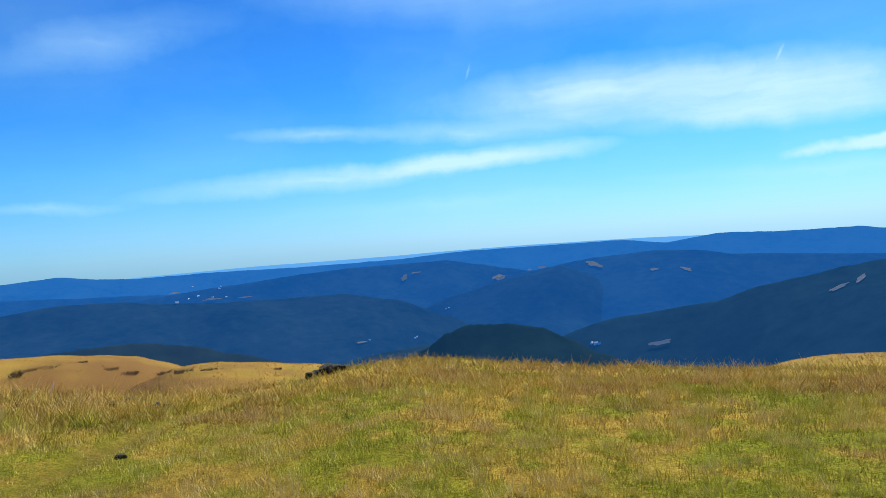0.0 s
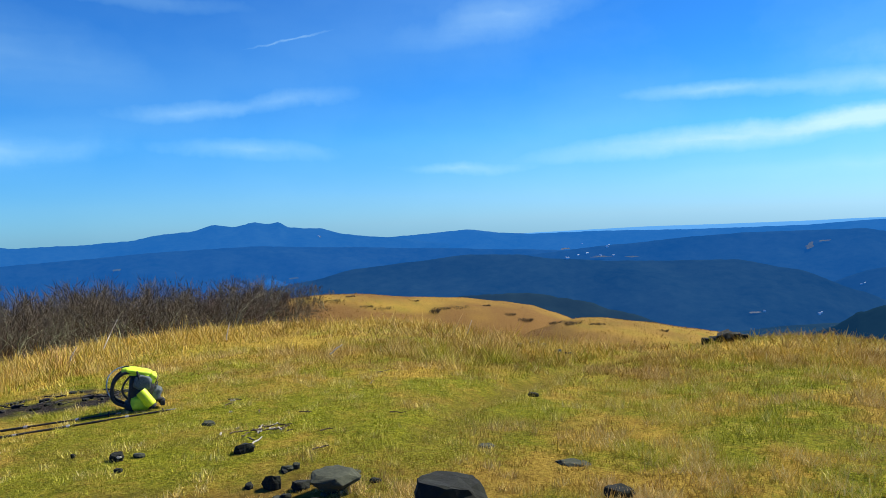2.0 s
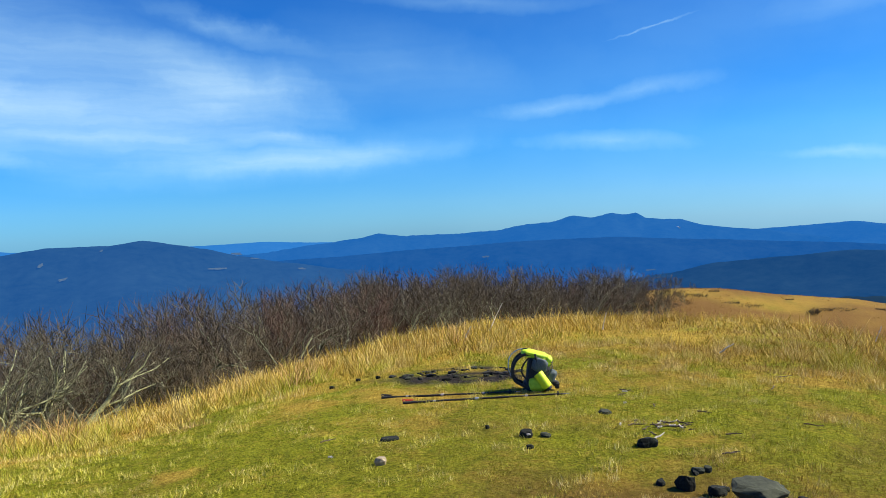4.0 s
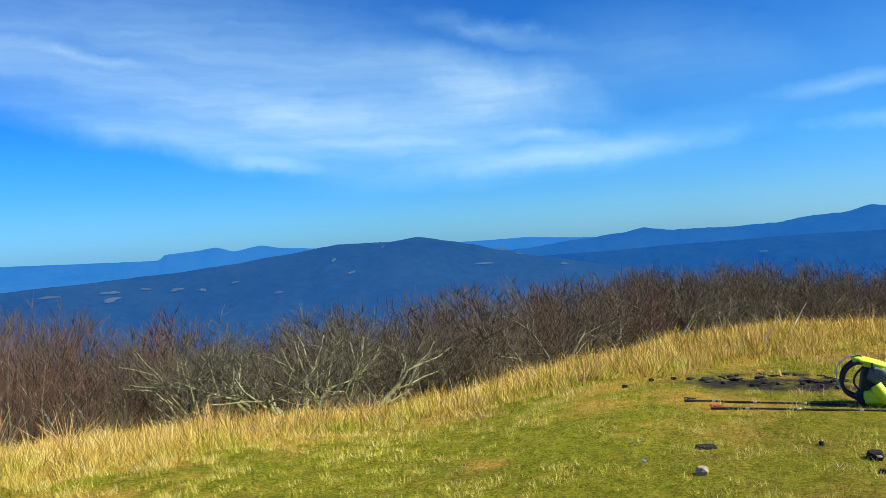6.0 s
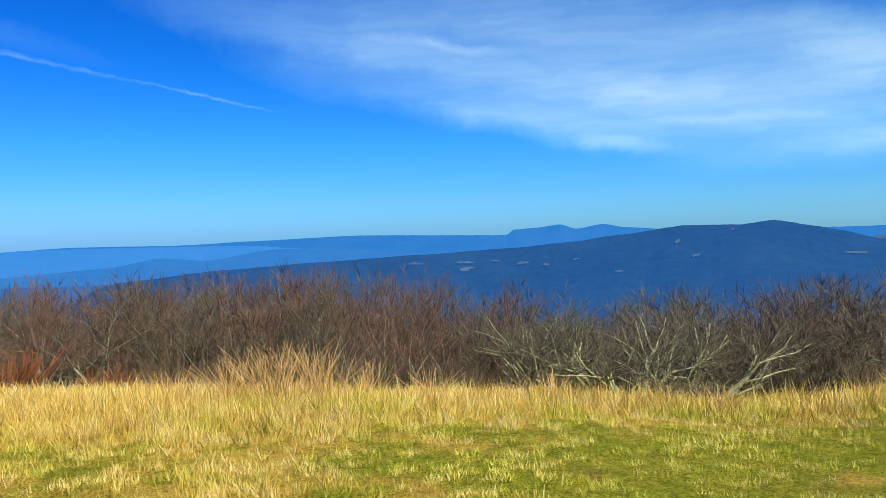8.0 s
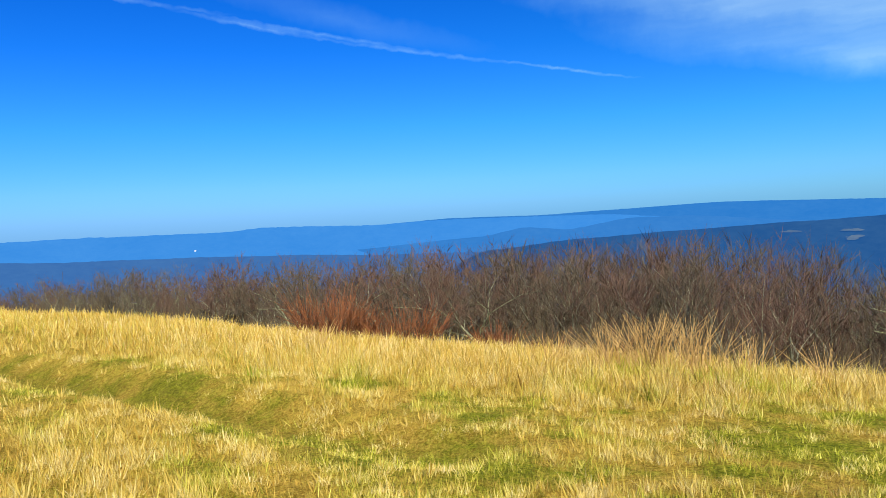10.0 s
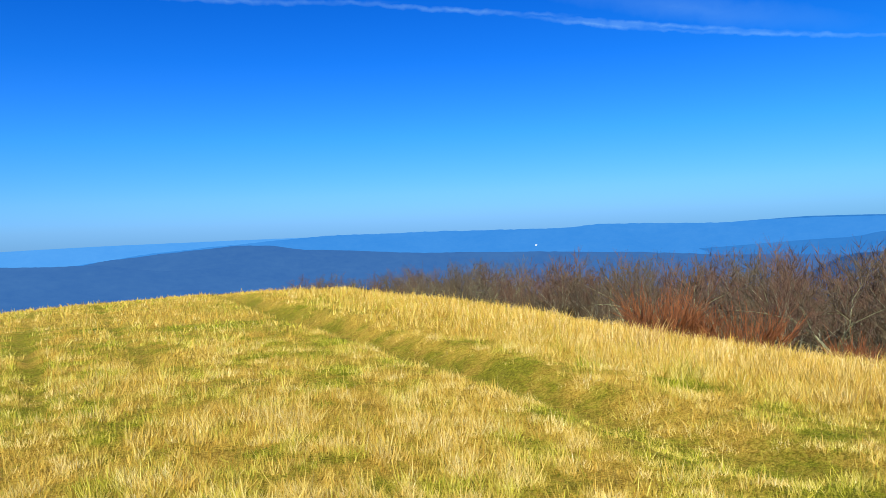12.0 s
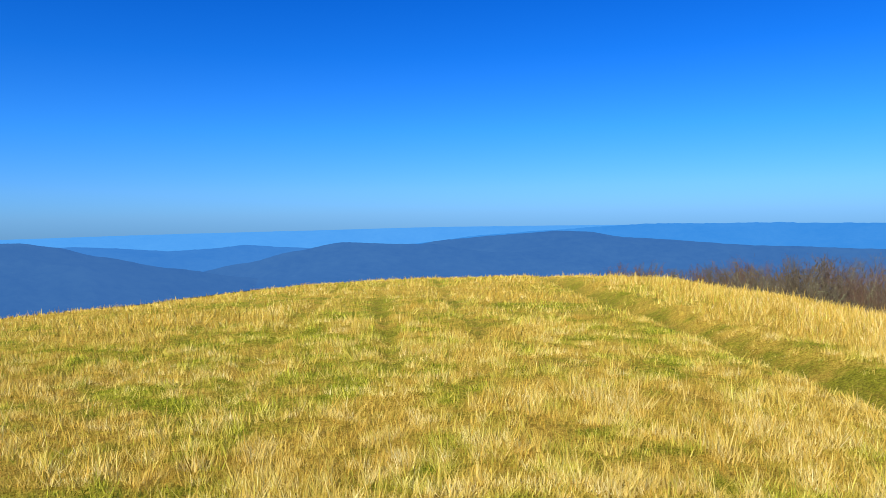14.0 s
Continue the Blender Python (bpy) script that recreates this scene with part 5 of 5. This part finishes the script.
def backpack():
    """A day pack slumped on its base; x along its length, y away from the lawn, z up."""
    root = new("backpack", None)
    part("body", blob("body", (0.07, 0.03, 0.19), (0.125, 0.13, 0.19), black_fabric, 0.62, 0.12, 2, (0, 12, 0)), root, "black padded pack body")
    lid = part("lid", blob("lid", (0.03, 0.03, 0.395), (0.15, 0.12, 0.038), neon, 0.6, 0.16, 5, (0, 14, 0)), root, "neon yellow-green lid")
    part("buckle", blob("buckle", (0.04, -0.105, 0.36), (0.018, 0.008, 0.028), black_fabric, 0.4, 0.02, 1), lid)
    part("lid_strap", cord("lid_strap", [(0.03, -0.11, 0.42), (0.045, -0.125, 0.34), (0.05, -0.12, 0.25)], 0.011, black_fabric, 6, 0.4), lid)
    part("front_pocket", blob("front_pocket", (0.160, 0.02, 0.29), (0.048, 0.10, 0.09), neon, 0.6, 0.15, 9, (0, 24, 0)), root, "neon green front pocket")
    part("mesh_pocket", blob("mesh_pocket", (0.08, -0.095, 0.29), (0.085, 0.035, 0.075), grey_mesh, 0.6, 0.14, 11, (0, 20, 0)), root, "dark grey mesh side pocket")
    part("side_pocket", blob("side_pocket", (0.20, -0.03, 0.14), (0.05, 0.075, 0.09), grey_mesh, 0.6, 0.16, 13, (0, 30, 0)), root, "dark mesh pocket with green trim")
    bottle = part("bottle", cord("bottle", [(0.055, -0.12, 0.205), (0.10, -0.135, 0.14), (0.155, -0.14, 0.055)], 0.055, neon_bright, 16), root, "bright yellow bottle sleeve")
    part("cap", cord("cap", [(0.155, -0.14, 0.055), (0.175, -0.14, 0.03)], 0.04, black_fabric, 14), bottle)
    part("base", blob("base", (0.04, 0.02, 0.05), (0.15, 0.13, 0.06), black_fabric, 0.5, 0.1, 17), root)
    part("skirt", blob("skirt", (0.05, -0.07, 0.075), (0.10, 0.075, 0.075), neon, 0.55, 0.15, 19), root, "green lower panel in shade")
    for k, y in enumerate((-0.075, 0.085)):
        part("shoulder_strap", cord("shoulder_strap", [(0.0, y, 0.40), (-0.10, y, 0.405), (-0.19, y, 0.33), (-0.225, y, 0.21), (-0.19, y, 0.11), (-0.06, y, 0.04)], 0.017, black_fabric, 8, 0.55), root)
    part("back_panel", blob("back_panel", (-0.035, 0.02, 0.21), (0.028, 0.11, 0.165), black_fabric, 0.5, 0.06, 23, (0, 8, 0)), root)
    part("inner_strap", cord("inner_strap", [(-0.03, -0.03, 0.37), (-0.10, -0.04, 0.29), (-0.12, -0.05, 0.2), (-0.05, -0.05, 0.10)], 0.010, black_fabric, 6, 0.5), root)
    part("hip_belt", cord("hip_belt", [(0.14, -0.10, 0.07), (0.22, -0.09, 0.10), (0.27, -0.04, 0.07), (0.24, 0.03, 0.04)], 0.024, black_fabric, 8, 0.6), root)
    part("belt_buckle", blob("belt_buckle", (0.265, -0.07, 0.05), (0.025, 0.02, 0.03), black_fabric, 0.4, 0.1, 29), root)
    part("drinking_tube", cord("drinking_tube", [(0.0, 0.06, 0.42), (-0.08, 0.05, 0.455), (-0.17, 0.04, 0.44), (-0.25, 0.02, 0.37), (-0.27, 0.0, 0.25), (-0.24, 0.0, 0.16)], 0.006, blue_tube, 6), root, "pale blue drinking tube")
    part("haul_loop", cord("haul_loop", [(-0.09, 0.04, 0.40), (-0.11, 0.04, 0.445), (-0.06, 0.04, 0.46), (-0.03, 0.04, 0.43)], 0.008, black_fabric, 6), root)
    for z in (0.30, 0.24, 0.19):
        part("cord_lacing", cord("cord_lacing", [(0.205, -0.09, z + 0.02), (0.225, -0.04, z), (0.225, 0.03, z + 0.03), (0.21, 0.09, z)], 0.005, black_fabric, 5), root)
    return tagged(root, "slumped neon yellow-green and black hiking backpack on the turf", "backpack")


pack = backpack()
px, py = -6.30, 4.60
pack.matrix_basis = pose(px, py, float(ground_height(np.array(px), np.array(py))) + 0.005, 0, 0, 53) @ Matrix.Scale(0.9, 4)


def trekking_pole(a, b, strap_mat, strap_label, label):
    """A folding pole from its grip at a to its tip at b."""
    root = new("trekking_pole", None)
    length = math.hypot(b[0] - a[0], b[1] - a[1])
    L = lambda u: (u * length, 0.0, 0.0)
    part("shaft", cord("shaft", [L(0.10), L(0.45)], 0.0105, carbon, 10), root)
    part("middle_section", cord("middle_section", [L(0.44), L(0.74)], 0.0090, carbon, 10), root)
    part("lower_section", cord("lower_section", [L(0.73), L(0.97)], 0.0080, carbon, 10), root)
    part("collar", cord("collar", [L(0.435), L(0.455)], 0.0145, silver, 10), root, "silver clamp collar")
    part("collar", cord("collar", [L(0.73), L(0.748)], 0.0125, silver, 10), root, "silver clamp collar")
    part("white_band", cord("white_band", [L(0.18), L(0.20)], 0.0112, silver, 10), root, "pale printed band")
    part("grip", cord("grip", [L(0.0), L(0.015), L(0.05), L(0.085), L(0.12)], 0.0125, black_fabric, 10), root)
    part("wrist_strap", cord("wrist_strap", [(0.01, 0.0, 0.015), (-0.01, 0.045, 0.02), (0.05, 0.07, 0.01), (0.10, 0.04, 0.012), (0.02, 0.01, 0.016)], 0.0055, strap_mat, 6, 0.5), root, strap_label)
    part("basket", cord("basket", [L(0.925), L(0.932)], 0.028, black_fabric, 14), root)
    part("tip", cord("tip", [L(0.97), L(1.0)], 0.005, silver, 8), root)
    za, zb = (float(ground_height(np.array(p[0]), np.array(p[1]))) for p in (a, b))
    turn_ = math.degrees(math.atan2(b[1] - a[1], b[0] - a[0]))
    root.matrix_basis = pose(a[0], a[1], za + 0.015, 0, -math.degrees(math.atan2(zb - za, length)), turn_)
    return tagged(root, label, "trekking pole", "trekking poles")


trekking_pole((-7.26, 3.37), (-6.28, 4.42), black_fabric, "black wrist strap", "dark trekking pole with a black strap on the turf")
trekking_pole((-6.80, 3.36), (-5.86, 4.70), red_strap, "red wrist strap", "dark trekking pole with a red wrist strap on the turf")


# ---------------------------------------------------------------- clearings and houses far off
# surface colour plus distance haze, painted in as a blue glow
def hazed_paint(name, colour, airlight):
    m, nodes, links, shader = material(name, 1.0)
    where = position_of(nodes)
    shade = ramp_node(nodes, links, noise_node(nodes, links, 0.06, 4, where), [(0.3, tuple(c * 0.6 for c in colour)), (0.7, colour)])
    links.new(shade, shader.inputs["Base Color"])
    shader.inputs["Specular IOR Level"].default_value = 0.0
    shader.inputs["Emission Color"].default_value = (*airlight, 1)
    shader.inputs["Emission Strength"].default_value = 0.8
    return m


meadow = hazed_paint("far_meadow_hazed", (0.10, 0.085, 0.045), (0.005, 0.05, 0.16))
hazy_meadow = hazed_paint("hazy_meadow", (0.050, 0.052, 0.032), (0.014, 0.075, 0.21))
white_paint = hazed_paint("far_white_paint_hazed", (0.82, 0.82, 0.80), (0.01, 0.05, 0.15))
grey_roof = hazed_paint("far_roof_hazed", (0.55, 0.55, 0.55), (0.01, 0.05, 0.15))


def on_ridge(bearing, rise, lift=0.006):
    """The nearest wooded slope seen in that direction: a place just above it, or None."""
    best = None
    for b, grid in RIDGES:
        if not b[0] < bearing < b[-1]:
            continue
        i = (bearing - b[0]) / (b[1] - b[0])
        k = min(int(i), len(b) - 2)
        line = grid[:, k] * (1 - i + k) + grid[:, k + 1] * (i - k)
        away = np.hypot(line[:, 0], line[:, 1])
        seen = np.degrees(np.arctan2(line[:, 2] - EYE_LEVEL, away))
        below = np.nonzero(seen <= rise)[0]
        if seen[0] < rise or len(below) == 0 or (best is not None and away[0] > best[0]):
            continue
        j = max(int(below[0]), 1)
        u = (seen[j - 1] - rise) / max(seen[j - 1] - seen[j], 1e-6)
        spot = (line[j - 1] * (1 - u) + line[j] * u) * (1 - lift)
        best = (away[0], Vector((float(spot[0]), float(spot[1]), float(spot[2]) + EYE_LEVEL * lift)))
    return None if best is None else best[1]


def clearing(bearing, rise, wide, deep, tilt, seed, mat):
    """An irregular meadow that follows the wooded slope under it; its spread in degrees of view from the bald."""
    rng = random.Random(seed)
    bm = bmesh.new()
    middle = on_ridge(bearing, rise)
    if middle is None:
        return None
    rings = [[bm.verts.new(middle)] * 18]
    rim = [rng.uniform(0.15, 1.25) for _ in range(18)]
    rim = [(rim[k - 1] + 2 * rim[k] + rim[(k + 1) % 18]) / 4 for k in range(18)]
    for share in (0.5, 1.0):
        ring = []
        for k in range(18):
            a = 2 * math.pi * k / 18
            u, v = share * rim[k] * wide / 2 * math.cos(a), share * rim[k] * deep / 2 * math.sin(a)
            t = radians(tilt)
            spot = on_ridge(bearing - u * math.cos(t) + v * math.sin(t), rise + u * math.sin(t) + v * math.cos(t))
            ring.append(bm.verts.new(spot if spot is not None and (spot - middle).length < 0.25 * middle.length else middle))
        rings.append(ring)
    for k in range(18):
        n = (k + 1) % 18
        bm.faces.new((rings[0][0], rings[1][k], rings[1][n]))
        bm.faces.new((rings[1][k], rings[2][k], rings[2][n], rings[1][n]))
    bmesh.ops.remove_doubles(bm, verts=bm.verts[:], dist=0.01)
    bmesh.ops.recalc_face_normals(bm, faces=bm.faces)
    return tagged(new("clearing", finish("clearing", bm, mat)), "pale dry meadow clearing on a wooded slope", "clearing", "far clearings")


# bearing, height, width and depth of view in degrees, slant
for i, row in enumerate(((3.19, -2.83, 1.1, 0.5, 25), (2.3, -2.5, 0.9, 0.15, 8), (-4.17, -3.34, 1.0, 0.4, 10), (-7.6, -2.8, 1.1, 0.35, 0), (-6.6, -2.95, 0.6, 0.25, 0), (-11.55, -2.85, 1.7, 0.45, -12), (-15.8, -3.5, 0.9, 0.28, 0), (-18.2, -3.61, 1.1, 0.3, -15),
                         (-15.8, -9.0, 2.3, 0.42, 10), (-28.2, -5.3, 1.9, 0.3, 24), (-29.4, -4.8, 1.1, 0.35, 38), (-1.3, -4.14, 0.5, 0.25, 0), (6.84, -7.5, 1.4, 0.2, 5), (15.2, -3.28, 1.6, 0.14, 0), (17.5, -3.2, 2.2, 0.12, 0), (20.2, -2.5, 1.0, 0.15, 5))):
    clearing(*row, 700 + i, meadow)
for i, row in enumerate(((101.8, -2.83, 2.0, 0.32, 3), (101.6, -3.35, 1.7, 0.34, 0), (97.1, -2.98, 1.3, 0.26, 5), (95.4, -3.1, 0.8, 0.22, 0), (89.9, -3.67, 1.2, 0.25, 0), (85.6, -1.46, 0.5, 0.3, 20), (72.8, -1.4, 1.8, 0.28, 4), (73.9, -2.4, 1.6, 0.22, 0), (84.3, -2.54, 0.9, 0.3, 15),
                         (105.4, -2.85, 1.3, 0.2, 0), (67.9, -2.7, 0.8, 0.2, 0), (53.6, -2.41, 0.6, 0.2, 0), (51.7, -3.59, 0.8, 0.2, 0), (41.2, -3.82, 0.9, 0.2, 0), (93.0, -2.7, 1.0, 0.18, 6), (99.3, -2.75, 0.8, 0.16, 0), (71.2, -1.75, 0.9, 0.16, 0), (39.1, -0.75, 0.25, 0.12, 0), (81.8, -0.68, 0.35, 0.16, 30))):
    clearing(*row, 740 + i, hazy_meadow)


def far_house(x, y, z, long_, turn_):
    """A gabled house in the valley."""
    root = new("house", None)
    w, h, g = long_ * 0.6, long_ * 0.34, long_ * 0.26
    bm = bmesh.new()
    pts = [(-long_ / 2, -w / 2), (long_ / 2, -w / 2), (long_ / 2, w / 2), (-long_ / 2, w / 2)]
    low, top = [bm.verts.new((*p, -long_ * 0.5)) for p in pts], [bm.verts.new((*p, h)) for p in pts]
    ends = [bm.verts.new((-long_ / 2, 0, h + g)), bm.verts.new((long_ / 2, 0, h + g))]
    for k in range(4):
        bm.faces.new((low[k], low[(k + 1) % 4], top[(k + 1) % 4], top[k]))
    bm.faces.new((top[3], top[0], ends[0]))
    bm.faces.new((top[1], top[2], ends[1]))
    part("wall", finish("wall", bm, white_paint), root)
    bm = bmesh.new()
    o = long_ * 0.05
    for s in (-1, 1):
        a = [(-long_ / 2 - o, s * (w / 2 + o), h - 0.3), (long_ / 2 + o, s * (w / 2 + o), h - 0.3), (long_ / 2 + o, 0, h + g + 0.3), (-long_ / 2 - o, 0, h + g + 0.3)]
        v0, v1 = [bm.verts.new(p) for p in a], [bm.verts.new((p[0], p[1], p[2] + 0.5)) for p in a]
        bm.faces.new(v1)
        bm.faces.new(v0[::-1])
        for k in range(4):
            bm.faces.new((v0[k], v0[(k + 1) % 4], v1[(k + 1) % 4], v1[k]))
    part("roof", finish("roof", bm, grey_roof), root)
    root.matrix_basis = pose(x, y, z, 0, 0, turn_)
    return tagged(root, "small white gabled house down in the valley", "house", "houses in the valley")


for bearing, rise, long_, turn_ in ((-11.2, -8.9, 11, 15), (-10.9, -8.83, 8, 40), (-11.45, -8.9, 7, 0), (17.1, -2.5, 13, 10), (16.95, -2.35, 10, 60), (18.6, -2.96, 16, 50), (17.6, -3.13, 14, 0), (16.65, -3.19, 14, 30), (18.95, -2.2, 13, 20), (20.1, -3.3, 14, 20), (19.3, -3.07, 11, 70), (2.7, -7.6, 9, 20), (2.55, -7.5, 7, 60), (0.1, -5.53, 9, 10), (-0.1, -5.45, 8, 40), (6.2, -7.45, 8, 10), (149.4, -2.42, 13, 10), (39.2, -0.72, 12, 20)):
    spot = on_ridge(bearing, rise, 0.0)
    if spot is not None:
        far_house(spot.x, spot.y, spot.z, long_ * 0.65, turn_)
